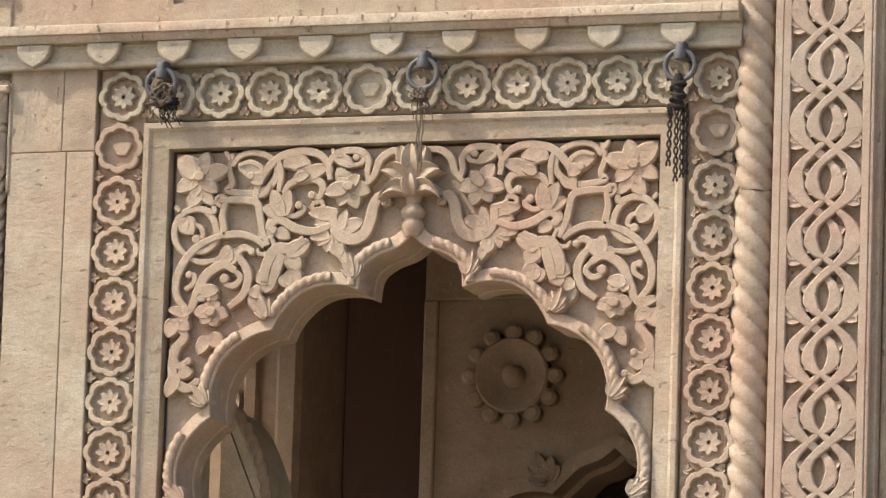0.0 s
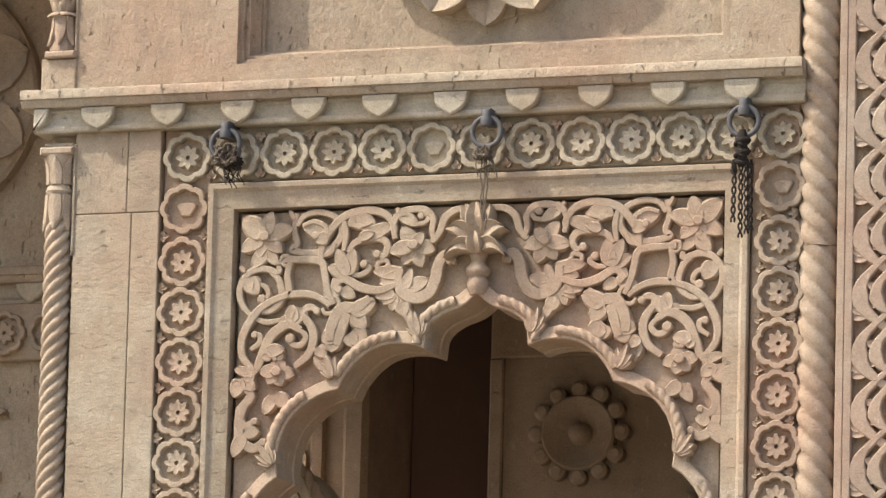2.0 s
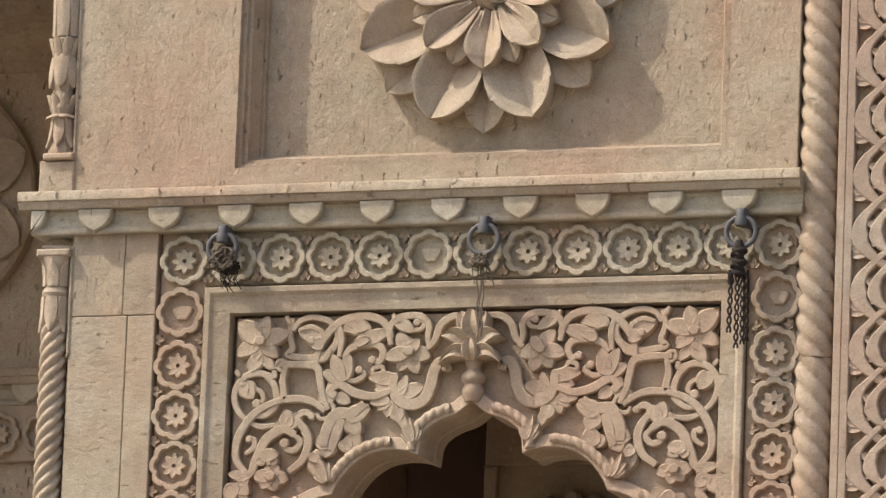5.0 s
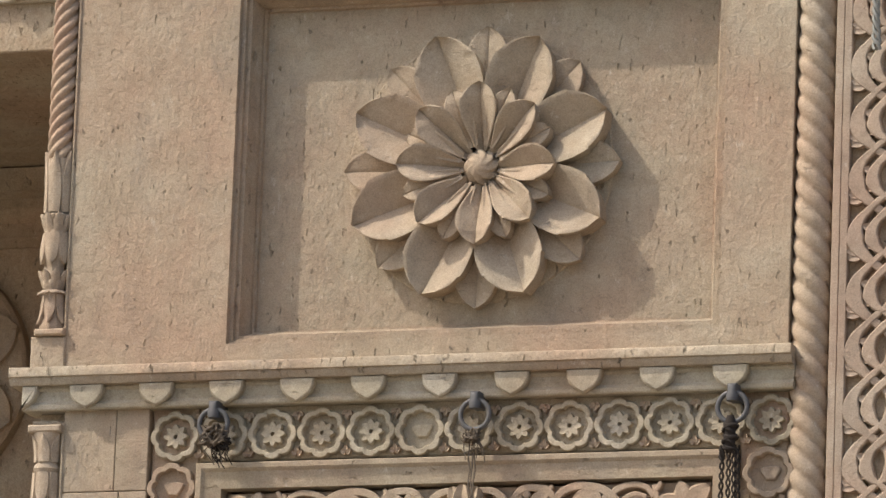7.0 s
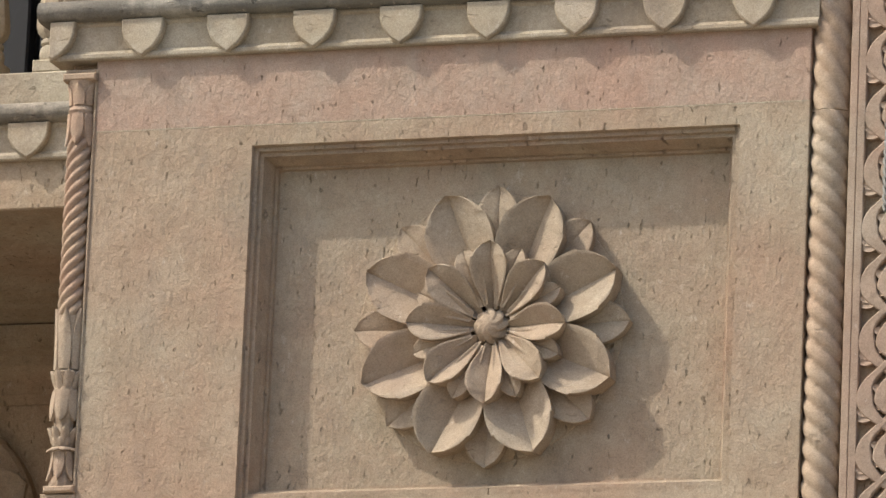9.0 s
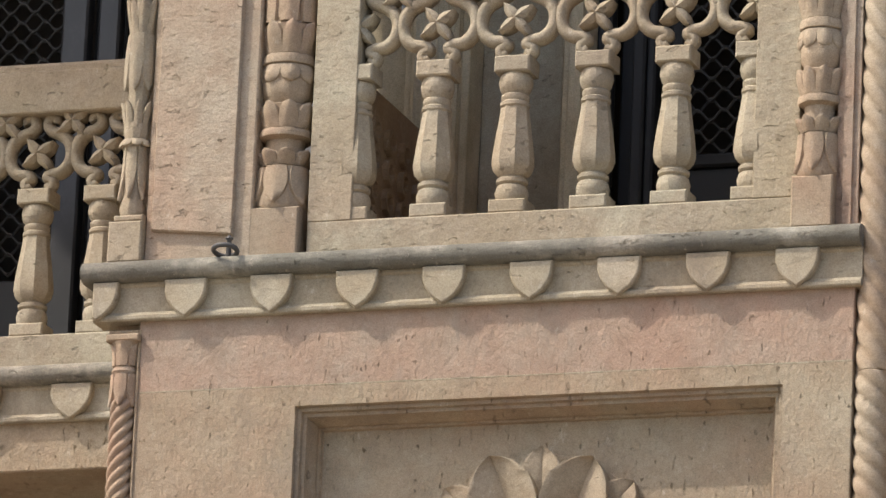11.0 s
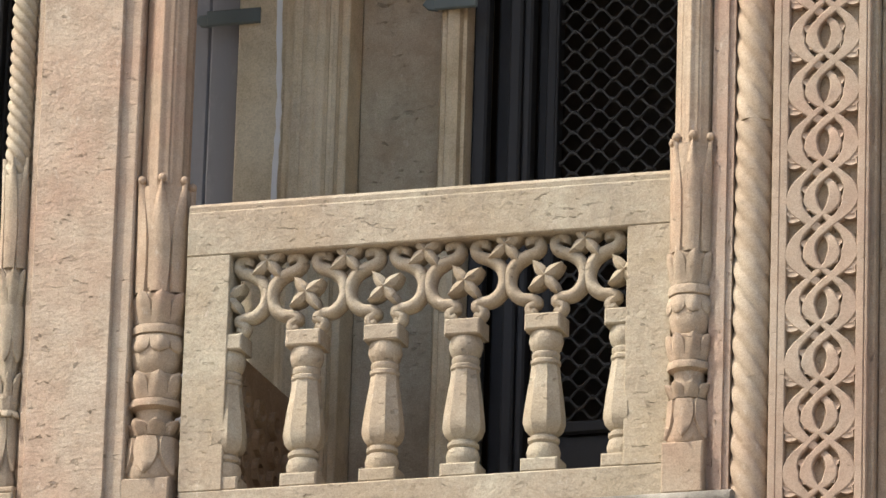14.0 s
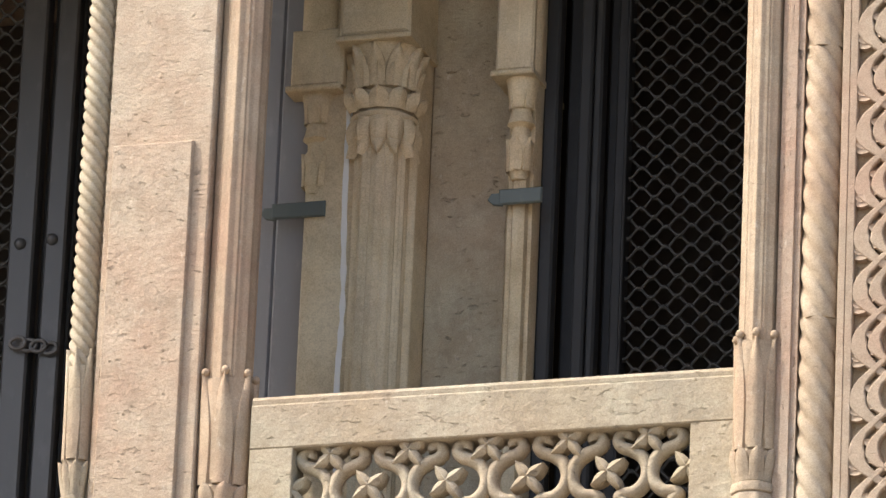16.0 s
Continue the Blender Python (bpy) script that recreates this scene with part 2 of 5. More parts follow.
    def leaf(self, x, z, angle, length, width, yf, yb, curl=0.004, round_tip=0.0, n=7, flat=False):
        """A leaf or petal in relief: pointed oval, hollow to each side of its vein, rim proud."""
        ca, sa = math.cos(angle), math.sin(angle)
        rows = []
        for i in range(n + 1):
            s = i / n
            w = width * (math.sin(math.pi * s ** 0.75) ** (0.75 - 0.25 * round_tip)) * 0.5 + 0.0008
            if round_tip and s > 0.5:
                w = max(w, width * 0.5 * math.sqrt(max(0.0, 1 - ((s - 0.5) / 0.5) ** 2)) * round_tip)
            row = []
            section = ((-1, None), (-1, 0.005), (-0.78, 0.0), (0, 0.0022 * (s > 0.12)), (0.78, 0.0), (1, 0.005), (1, None)) if flat else None
            for o, h in section or ((-1, None), (-1, 0.0), (-0.5, curl), (0, curl * 1.5), (0.5, curl), (1, 0.0), (1, None)):
                px, pz = length * s, w * o
                y = yb if h is None else yf + h + curl * 0.8 * (1 - s) + (0.004 * max(0.0, (s - 0.85) / 0.15) if flat else 0.0)
                row.append((x + px * ca - pz * sa, y, z + px * sa + pz * ca))
            rows.append(row)
        return self.grid(rows)


def smooth(points, n=8):
    """A curve through control points."""
    p = [Vector(q) for q in points]
    p = [2 * p[0] - p[1], *p, 2 * p[-1] - p[-2]]
    out = []
    for i in range(1, len(p) - 2):
        for k in range(n):
            t = k / n
            a, b, c, d = p[i - 1], p[i], p[i + 1], p[i + 2]
            out.append(0.5 * (2 * b + (c - a) * t + (2 * a - 5 * b + 4 * c - d) * t * t + (3 * b - a - 3 * c + d) * t ** 3))
    return out + [p[-2]]


def mesh_of(geo, name, mat, origin=(0, 0, 0), angle=35):
    me = bpy.data.meshes.new(name)
    ox, oy, oz = origin
    me.from_pydata([(x - ox, y - oy, z - oz) for x, y, z in geo.v], [], geo.f)
    bm = bmesh.new()
    bm.from_mesh(me)
    bmesh.ops.remove_doubles(bm, verts=bm.verts, dist=1e-5)
    bmesh.ops.recalc_face_normals(bm, faces=bm.faces)
    bm.to_mesh(me)
    bm.free()
    me.polygons.foreach_set("use_smooth", [True] * len(me.polygons))
    me.set_sharp_from_angle(angle=radians(angle))
    me.materials.append(mat)
    return me


PLACE = {}


def thing(name, at, label, category, group="", kind=""):
    """A top-level thing: an empty at its base, to hold its parts."""
    ob = new(name)
    ob.empty_display_size = 0.1
    ob.location = at
    PLACE[ob] = Vector(at)
    return tagged(ob, label, category, group, kind)


def part(name, geo, mat, parent, label="", angle=35):
    """One mesh under a thing or a part; geo is in world places."""
    o = PLACE[parent]
    ob = new(name, mesh_of(geo, name, mat, o, angle))
    ob.parent = parent
    PLACE[ob] = o
    return tagged(ob, label)


def piece(name, me, parent, at, turn=0.0):
    """A piece that shares its mesh with its like."""
    ob = new(name, me)
    ob.parent = parent
    ob.location = Vector(at) - PLACE[parent]
    ob.rotation_euler = (0, turn, 0)
    PLACE[ob] = Vector(at)
    return ob


def structure(name, geo, mat, label, category):
    ob = new(name, mesh_of(geo, name, mat))
    PLACE[ob] = Vector((0, 0, 0))
    return tagged(ob, label, category, kind="structure")

# ---- the building's mass ----
g = Geo()
g.box(-1.10, -0.645, 0.07, 0.35, 0.0, 6.30)
g.box(-1.10, -0.80, 0.02, 0.35, 6.31, 9.2)
g.box(-0.644, 0.60, 0.09, 0.35, 4.86, 6.30)
g.box(-0.644, 0.60, 0.07, 0.35, 0.0, 3.2)
g.box(0.601, 0.846, 0.07, 0.35, 0.0, 9.2)
g.box(0.846, 1.06, 0.024, 0.35, 0.0, 9.2)
g.box(1.061, 3.2, 0.055, 0.35, 0.0, 9.2)
# unseen lintel, added to keep sky light out of the balcony
g.box(-0.799, 0.600, 0.03, 0.35, 8.86, 9.2)
wall_front = structure("wall_front", g, BUFF, "buff and pink sandstone palace facade wall", "wall")

g = Geo()
g.box(-3.2, -1.101, 2.14, 2.4, 0.0, 6.16)
wall_bay = structure("wall_bay", g, BUFF, "shaded sandstone wall of the recessed bay", "wall")
structure("wall_bay_room", Geo().box(-3.2, -1.101, 2.20, 2.4, 6.45, 9.2), DARK, "wall behind the bay doors, coloured dark as unlit", "wall")
g = Geo().box(-3.4, -3.2, 0.8, 2.4, 0.0, 9.2)
structure("wall_bay_side", g, BUFF, "plain stone wall closing the recessed bay", "wall")
g = Geo().box(-3.4, 3.2, 3.4, 3.6, 0, 9.2)
structure("wall_back", g, BUFF, "plain stone wall at the back of the rooms", "wall")
g = Geo()
g.box(-1.101, -1.02, 0.351, 0.40, 3.0, 6.3)
g.box(-1.101, -1.02, 0.95, 3.4, 3.0, 6.3)
g.box(-1.101, -1.02, 0.401, 0.949, 4.85, 6.3)
g.box(-1.101, -1.02, 0.351, 0.565, 6.31, 9.2)
g.box(-1.101, -1.02, 0.80, 3.4, 6.31, 9.2)
g.box(-1.101, -1.02, 0.566, 0.799, 6.31, 6.44)
g.box(1.5, 1.6, 0.351, 3.4, 0, 9.2)
structure("wall_room_side", g, BUFF, "plain stone side walls of the rooms", "wall")
structure("floor_lower", Geo().box(-1.1, 1.5, 0.19, 3.4, 2.9, 3.0), DARK, "stone floor behind the arched window, coloured dark as unlit", "floor")
structure("ceiling_lower", Geo().box(-1.1, 1.5, 0.351, 3.4, 4.90, 5.0), DARK, "stone ceiling behind the arched window, coloured dark as unlit", "ceiling")
structure("floor_balcony", Geo().box(-1.1, 1.5, 0.06, 3.4, 6.36, 6.44), CREAM, "pale stone balcony floor", "floor")
structure("ceiling_balcony", Geo().box(-3.4, 3.2, 0.02, 3.6, 9.201, 9.4), BUFF, "plain stone roof slab over the balconies", "ceiling")
structure("floor_bay_balcony", Geo().box(-3.2, -1.101, 0.86, 2.4, 6.17, 6.44), BUFF, "stone balcony slab over the recessed bay", "floor")
structure("ground", Geo().box(-2000, 2000, -2000, 2000, -0.3, 0.0), GROUND, "dusty pale ground before the palace", "ground")

# ---- front stones: each block of the pier and bays ----


def block(x0, x1, z0, z1, mat, y=0.0, depth=0.07, c=0.002, parent=None):
    g = Geo().box(x0, x1, y, depth, z0, z1, c)
    return part("stone_block", g, mat, parent or wall_front)


block(-1.052, -0.9205, 4.8575, 5.058, BUFF)
block(-0.919, -0.8375, 4.8575, 5.058, DRESSED)
block(-1.052, -0.9075, 3.949, 4.856, DRESSED)
block(-1.052, -0.9075, 3.0, 3.9475, DRESSED)
block(-0.906, -0.8375, 3.0, 4.856, DRESSED)
block(-1.14, 0.716, 0.0, 2.997, BUFF)
block(-1.062, 0.716, 6.1195, 6.31, PINK)
# slab behind the corner columns
block(-1.125, -1.053, 3.0, 5.058, BUFF, 0.032)
block(-1.135, -1.064, 5.15, 6.31, BUFF, 0.032)

# niche slab, with the mouldings that step down to its sunk panel
NX0, NX1, NZ0, NZ1 = -0.655, 0.549, 5.203, 6.069


def niche_frame(y=0.0, sx=0.0):
    steps = ((0.0, 0.0), (0.003, 0.013), (0.012, 0.012), (0.014, 0.023), (0.023, 0.023), (0.026, 0.036), (0.031, 0.050), (0.036, 0.060), (0.037, 0.072), (0.043, 0.073), (0.045, 0.084), (0.047, 0.084))
    rects = [(-1.062 + sx, 0.716 + sx, 5.13, 6.118, y + 0.09), (-1.062 + sx, 0.716 + sx, 5.13, 6.118, y + 0.0015),
             (-1.0605 + sx, 0.7145 + sx, 5.1315, 6.1165, y)]
    rects += [(NX0 + k + sx, NX1 - k + sx, NZ0 + k, NZ1 - k, y + d) for k, d in steps]
    return Geo().loft(rects[:4], False), Geo().loft(rects[3:], False), Geo().loft(rects[-1:] + [(NX0 + 0.06, NX1 - 0.06, NZ0 + 0.06, NZ1 - 0.06, y + 0.084)])


niche = thing("niche_panel", (-0.05, 0.0, 5.15), "tan sandstone slab with a sunk rectangular moulded panel", "wall panel")
slab_g, mould_g, sunk_g = niche_frame()
part("slab", slab_g, BUFF, niche, "", 20)
part("moulding", mould_g, BUFF, niche, "stepped moulding round the sunk panel", 20)
part("sunk_panel", sunk_g, FIELD, niche)

part("mortar_joint", Geo().box(-1.0600, 0.7140, -0.0004, 0.03, 6.1168, 6.1212, 0.001), CREAM, wall_front, "pale lime mortar in the bed joint")

# ---- ledges with hanging lobes ----


def lobe_poly(cx, top, w, h):
    """A hanging lobe: straight cheeks, round shoulders and a point below."""
    right = [(w, top), (w * 0.98, top - h * 0.34), (w * 0.82, top - h * 0.58), (w * 0.55, top - h * 0.78), (w * 0.2, top - h * 0.93), (0, top - h)]
    return [(cx + x, z) for x, z in right] + [(cx - x, z) for x, z in right[-2::-1]]


def ledge(name, x0, x1, top, tall, roll, lobes, w, label, y=0.0):
    """A string course: nosing above, frieze with lobes below."""
    t = thing(name, ((x0 + x1) / 2, y, top - tall), label, "ledge", kind="structure")
    zf = top - roll
    if roll > 0.04 and name == "balcony_ledge":
        nose = [(y + 0.06, top)] + [(y - 0.020 - 0.028 * math.sin(a), top - roll / 2 + roll / 2 * math.cos(a)) for a in np.linspace(0, math.pi, 9)] + [(y + 0.06, zf)]
    else:
        nose = [(y + 0.06, top), (y - 0.044, top), (y - 0.048, top - 0.004), (y - 0.048, top - 0.023), (y - 0.042, top - 0.025),
                (y - 0.042, top - 0.030), (y - 0.034, zf), (y + 0.06, zf)]
    part("nosing", Geo().run(nose, x0, x1), LICHEN if roll > 0.05 else BUFF, t, "grey weathered stone nosing", 50)
    zb = top - tall
    fr = [(y + 0.06, zf), (y - 0.014, zf), (y - 0.016, zf - 0.006), (y - 0.010, zf - 0.012), (y - 0.010, zb + 0.022), (y - 0.020, zb + 0.012), (y - 0.020, zb + 0.004), (y - 0.017, zb), (y + 0.06, zb)]
    frieze = part("frieze", Geo().run(fr, x0 + 0.028, x1), GREYED, t, "", 30)
    h = tall - roll - 0.002
    for cx in lobes:
        poly = lobe_poly(cx, zf - 0.001, w, h)
        poly = [(max(x, x0 + 0.03), z) for x, z in poly]
        part("lobe", Geo().prism(poly, y - 0.034, y - 0.005, 0.004), GREYED, frieze)
    return t


LOW = [0.588 - 0.1752 * k for k in range(10)]
ledge("string_ledge", -1.180, 0.735, 5.152, 0.100, 0.042, LOW + [-1.155], 0.042, "greyed sandstone string ledge with pointed hanging lobes")
HIGH = [0.582 - 0.2173 * k for k in range(8)]
ledge("balcony_ledge", -1.206, 0.735, 6.442, 0.147, 0.052, HIGH + [-1.165], 0.053, "rounded stone balcony ledge with hanging lobes")
ledge("balcony_ledge", -3.2, -1.105, 6.442, 0.147, 0.052, [-1.567 - 0.25 * k for k in range(-1, 6)], 0.056, "rounded ledge of the recessed balcony with lobes", 0.86)
ledge("string_ledge", -3.2, -1.105, 5.152, 0.100, 0.042, [-1.3 - 0.1752 * k for k in range(10)], 0.042, "shaded string ledge of the recessed bay", 2.14)

# ---- rosettes ----


def rosette_geo(broken=False):
    g = Geo()
    n = 64
    ang = [2 * math.pi * k / n for k in range(n)]

    def ring(r, a, y, p=0.7):
        return [((r + a * abs(math.cos(4 * t)) ** p) * math.cos(t), y, (r + a * abs(math.cos(4 * t)) ** p) * math.sin(t)) for t in ang]

    g.grid([ring(0.0535, 0.0075, 0.024), ring(0.0535, 0.0075, 0.003), ring(0.0515, 0.0072, 0.0), ring(0.0425, 0.0055, 0.0), ring(0.0405, 0.0055, 0.003), ring(0.0395, 0.0055, 0.024)], True)
    if broken:
        g.prism([(0.022 * (1 + 0.25 * math.sin(3 * t)) * math.cos(t) + 0.003, 0.021 * (1 + 0.2 * math.cos(2 * t)) * math.sin(t)) for t in ang[::3]], 0.010, 0.024, 0.003)
        return g

    def star(r, y):
        return [((r * (0.70 + 0.30 * abs(math.cos(4 * t)) ** 1.6)) * math.cos(t), y, (r * (0.70 + 0.30 * abs(math.cos(4 * t)) ** 1.6)) * math.sin(t)) for t in ang]

    g.grid([star(0.031, 0.024), star(0.031, 0.007), star(0.0285, 0.004), star(0.0135, 0.006), [(0.0052 * math.cos(t), 0.006, 0.0052 * math.sin(t)) for t in ang], [(0.0045 * math.cos(t), 0.022, 0.0045 * math.sin(t)) for t in ang]], True)
    return g


ROSETTE = mesh_of(rosette_geo(), "rosette", CARVED)
BROKEN = mesh_of(rosette_geo(True), "rosette", CARVED)
ROSETTE_HEAD = mesh_of(rosette_geo(), "rosette", GREYED)
BROKEN_HEAD = mesh_of(rosette_geo(True), "rosette", GREYED)
SPROUT = Geo()
for a, l in ((90, 0.021), (38, 0.016), (142, 0.016)):
    SPROUT.leaf(0, -0.006, radians(a), l, 0.010, 0.005, 0.024, 0.002)
SPROUT = mesh_of(SPROUT, "sprout", CARVED)

surround = thing("rosette_surround", (-0.05, 0.0, 3.0), "band of carved eight-lobed stone rosettes framing the arched window", "window surround")
for x0, x1, z0 in ((-0.836, -0.716, 3.0), (0.602, 0.717, 3.0), (-0.7155, 0.6015, 4.926)):
    part("ground_band", Geo().box(x0, x1, 0.020, 0.07, z0, 5.06), GREYED if z0 > 4 else CARVED, surround)
rnd = random.Random(4)
spots = [(-0.772 + 0.1209 * k, 4.985) for k in range(13)]
sides = [4.862] + [4.735 - 0.1188 * k for k in range(14)]
spots += [(-0.777, z) for z in sides] + [(0.675, z) for z in sides]
for i, (x, z) in enumerate(spots):
    worn = i in (5, 13, 28)
    piece("rosette", (BROKEN_HEAD if worn else ROSETTE_HEAD) if i < 13 else (BROKEN if worn else ROSETTE), surround, (x, rnd.uniform(-0.001, 0.002), z), rnd.uniform(-0.06, 0.06))
for k in range(12):
    x = -0.772 + 0.1209 * (k + 0.5)
    piece("sprout", SPROUT, surround, (x, 0.0, 4.940), 0)
    piece("sprout", SPROUT, surround, (x, 0.0, 5.030), math.pi)
for k, z in enumerate(sides[:-1]):
    zz = (z + sides[k + 1]) / 2
    for x, s in ((-0.828, 1), (-0.727, -1), (0.625, 1), (0.707, -1)):
        piece("sprout", SPROUT, surround, (x, 0.0, zz), s * math.pi / 2)

# plain fillet and splayed inner frame of the window
frame_ = thing("window_frame", (-0.05, 0.0, 3.2), "plain splayed sandstone frame inside the rosette band", "window frame")
X0, X1, ZT = -0.703, 0.588, 4.906
steps = ((-0.013, 0.020), (-0.013, 0.002), (-0.011, 0.0), (0.0, 0.0), (0.003, 0.002), (0.008, 0.007), (0.044, 0.013), (0.047, 0.0135), (0.049, 0.046))
g = Geo()
g.grid([[(X0 + k, y, 3.0), (X0 + k, y, ZT - k), (X1 - k, y, ZT - k), (X1 - k, y, 3.0)] for k, y in steps])
part("moulding", g, DRESSED, frame_, "", 25)

# ---- the cusped arch ----
CX = -0.05
CUSPS = [(0.126, 4.512), (0.333, 4.422), (0.477, 4.220), (0.527, 3.994), (0.515, 3.80)]


def arch_half(cusps=CUSPS, apex=4.636, foot=3.2):
    """The right half of the opening's edge, from the apex down, as (x from the middle, z)."""
    (cx, cz) = cusps[0]
    pts = smooth([(0, apex), (0.035, apex - 0.027), (0.085, apex - 0.046), (0.118, apex - 0.075), (cx, cz)], 5)
    pts = [(p.x, p.y) for p in pts]
    marks = [len(pts) - 1]
    for (ax, az), (bx, bz) in zip(cusps, cusps[1:]):
        a, b = Vector((ax, az)), Vector((bx, bz))
        d = b - a
        out = Vector((-d.y, d.x)).normalized()
        sag = 0.23 * d.length
        for k in range(1, 13):
            t = k / 12
            p = a + d * t + out * sag * math.sin(math.pi * t) ** 0.8
            pts.append((p.x, p.y))
        marks.append(len(pts) - 1)
    pts.append((cusps[-1][0], foot))
    return pts, marks


def offset(path, k, cusps=()):
    """The path moved outwards by k; at each cusp the two sides meet in a mitre."""
    out = []
    for i, p in enumerate(path):
        a, b = Vector(path[max(i - 1, 0)]), Vector(path[min(i + 1, len(path) - 1)])
        d = (b - a).normalized()
        out.append((p[0] - d.y * k, p[1] + d.x * k))
    for c in cusps if k > 0 else ():
        o = Vector(path[c])
        u, w = (Vector(path[c - 1]) - o).normalized(), (Vector(path[min(c + 1, len(path) - 1)]) - o).normalized()
        b = (u + w).normalized()
        for i in range(max(0, c - 8), min(len(path), c + 9)):
            q = Vector(out[i]) - o
            side_of = b.x * q.y - b.y * q.x
            want = b.x * u.y - b.y * u.x if i < c else b.x * w.y - b.y * w.x
            if i == c or side_of * want < 0:
                t = max(0.0, q.dot(b)) if i != c else k * 1.15
                out[i] = (o.x + b.x * t, o.y + b.y * t)
    return out


half, marks = arch_half()
whole = [(CX - x, z) for x, z in half[::-1]] + [(CX + x, z) for x, z in half[1:]]
N_HALF = len(half)
CUSP_AT = [N_HALF - 1 - m for m in marks] + [N_HALF - 1 + m for m in marks]
arch = thing("cusped_arch", (CX, 0.05, 3.2), "multi-cusped sandstone arch with foliate carved spandrels", "arch")


def spandrel(path, mid, x0, x1, top, hub, y):
    """The wall face between an arch and the square frame round it."""
    out = []
    for x, z in path:
        dx, dz = x - mid, z - hub
        lim = (x1 - mid) if dx > 0 else (mid - x0)
        k = lim / abs(dx) if abs(dx) > 1e-6 else 1e9
        if dz > 0:
            k = min(k, (top - hub) / dz)
            out.append((mid + dx * k, y, hub + dz * k))
        else:
            out.append((mid + dx * k, y, z))
    rows = [[(x, y, z) for x, z in path], out]
    g = Geo().grid(rows)
    corners = []
    for i in range(len(out) - 1):
        a, b = out[i], out[i + 1]
        if (abs(a[2] - top) < 1e-6) != (abs(b[2] - top) < 1e-6):
            cx = x0 if min(a[0], b[0]) < mid and max(a[0], b[0]) < mid else x1
            g.face([a, b, (cx, y, top)])
    return g


g = spandrel(whole, CX, -0.645, 0.53, 4.85, 3.9, 0.04)
part("spandrel_ground", g, CARVED, arch)
g = Geo()
prof = ((0.032, 0.045), (0.032, 0.022), (0.029, 0.017), (0.003, 0.009), (0.0, 0.012), (0.0, 0.118), (0.003, 0.121), (0.003, 0.127), (-0.001, 0.131), (-0.001, 0.180), (0.06, 0.18))
g.grid([[(x, y, z) for x, z in offset(whole, k, CUSP_AT)] for k, y in prof])
part("archivolt", g, CARVED, arch, "", 40)
# leaf-wound roll along the outer edge of each lobe


def wound(path, y, r, turns, n=14):
    fine = smooth(path, 5)
    rows, run_ = [], 0.0
    for i, p in enumerate(fine):
        a, b = fine[max(i - 1, 0)], fine[min(i + 1, len(fine) - 1)]
        d = (b - a).normalized()
        s = Vector((-d.y, d.x))
        run_ += (p - a).length if i else 0
        row = []
        for k in range(n):
            t = 2 * math.pi * k / n
            q = r * (0.66 + 0.46 * abs(math.sin(t + run_ * turns)) ** 0.7)
            row.append((p.x + s.x * q * math.cos(t), y + q * math.sin(t) * 0.8, p.y + s.y * q * math.cos(t)))
        rows.append(row)
    return rows


for side in (-1, 1):
    path = [(CX + side * x, z) for x, z in offset(half, 0.020)]
    for a, b in zip([2] + marks, marks):
        if b - a < 4:
            continue
        g = Geo().grid(wound(path[a + (b - a) // 4:b], 0.010, 0.0112, side * 135), True)
        part("leaf_roll", g, CARVED, arch, "", 60)
    g = Geo()
    # palmettes sprouting at the cusps
    for (cx, cz), lean in zip(CUSPS[:4], (78, 68, 52, 36)):
        g = Geo()
        bx, bz = CX + side * (cx + 0.012), cz + 0.030
        base = radians(lean) if side > 0 else radians(180 - lean)
        for da, l in ((-62, 0.040), (-34, 0.052), (0, 0.066), (34, 0.052), (62, 0.040)):
            g.leaf(bx, bz, base + radians(da * 0.72), l * 0.92, 0.019, -0.002 + 0.003 * abs(da) / 60, 0.045, 0.002, 0.2, 7, True)
        part("palmette", g, CARVED, arch)

# foliage of the spandrels, in centimetres out from the middle and up from the panel's head
YF, YB = 0.015, 0.045
layer = itertools.cycle([0.0004 * k for k in range(11)])


def vine(side, w, *line, curl=0.0):
    """A flat-faced scroll of half width w; with curl it ends in a round volute."""
    path = smooth([(CX + side * u / 100, 4.85 + z / 100) for u, z in line], 6)
    n, w, y = len(path) - 1, w / 100, YF + next(layer)
    ws = [w * (0.62 + 0.42 * math.sin(math.pi * (0.12 + 0.80 * i / n))) for i in range(n + 1)]
    g = Geo().ribbon(path, ws, y, YB, 0.0022)
    if curl:
        e, r = path[-1], curl / 100
        g.prism([(e.x + r * math.cos(a), e.y + r * math.sin(a)) for a in np.linspace(0, 2 * math.pi, 16, False)], y - 0.0021, YB, 0.003)
    part("scroll", g, CARVED, arch, "", 40)


def spray(side, foot, *tips):
    """Leaves or petals that spread from one foot, each given by its tip and breadth."""
    bx, bz = CX + side * foot[0] / 100, 4.85 + foot[1] / 100
    g = Geo()
    for u, z, w in tips:
        dx, dz = CX + side * u / 100 - bx, 4.85 + z / 100 - bz
        g.leaf(bx, bz, math.atan2(dz, dx), math.hypot(dx, dz) * 1.05, w / 78, YF - 0.002 + next(layer), YB, 0.0012, 0.72, 9, True)
    if len(tips) > 4:
        g.prism([(bx + 0.015 * math.cos(t), bz + 0.013 * math.sin(t)) for t in np.linspace(0.3, 6.58, 6, False)], YF - 0.0065, YB, 0.003)
    part("flower" if len(tips) > 4 else "leaf_spray", g, CARVED, arch, "", 40)


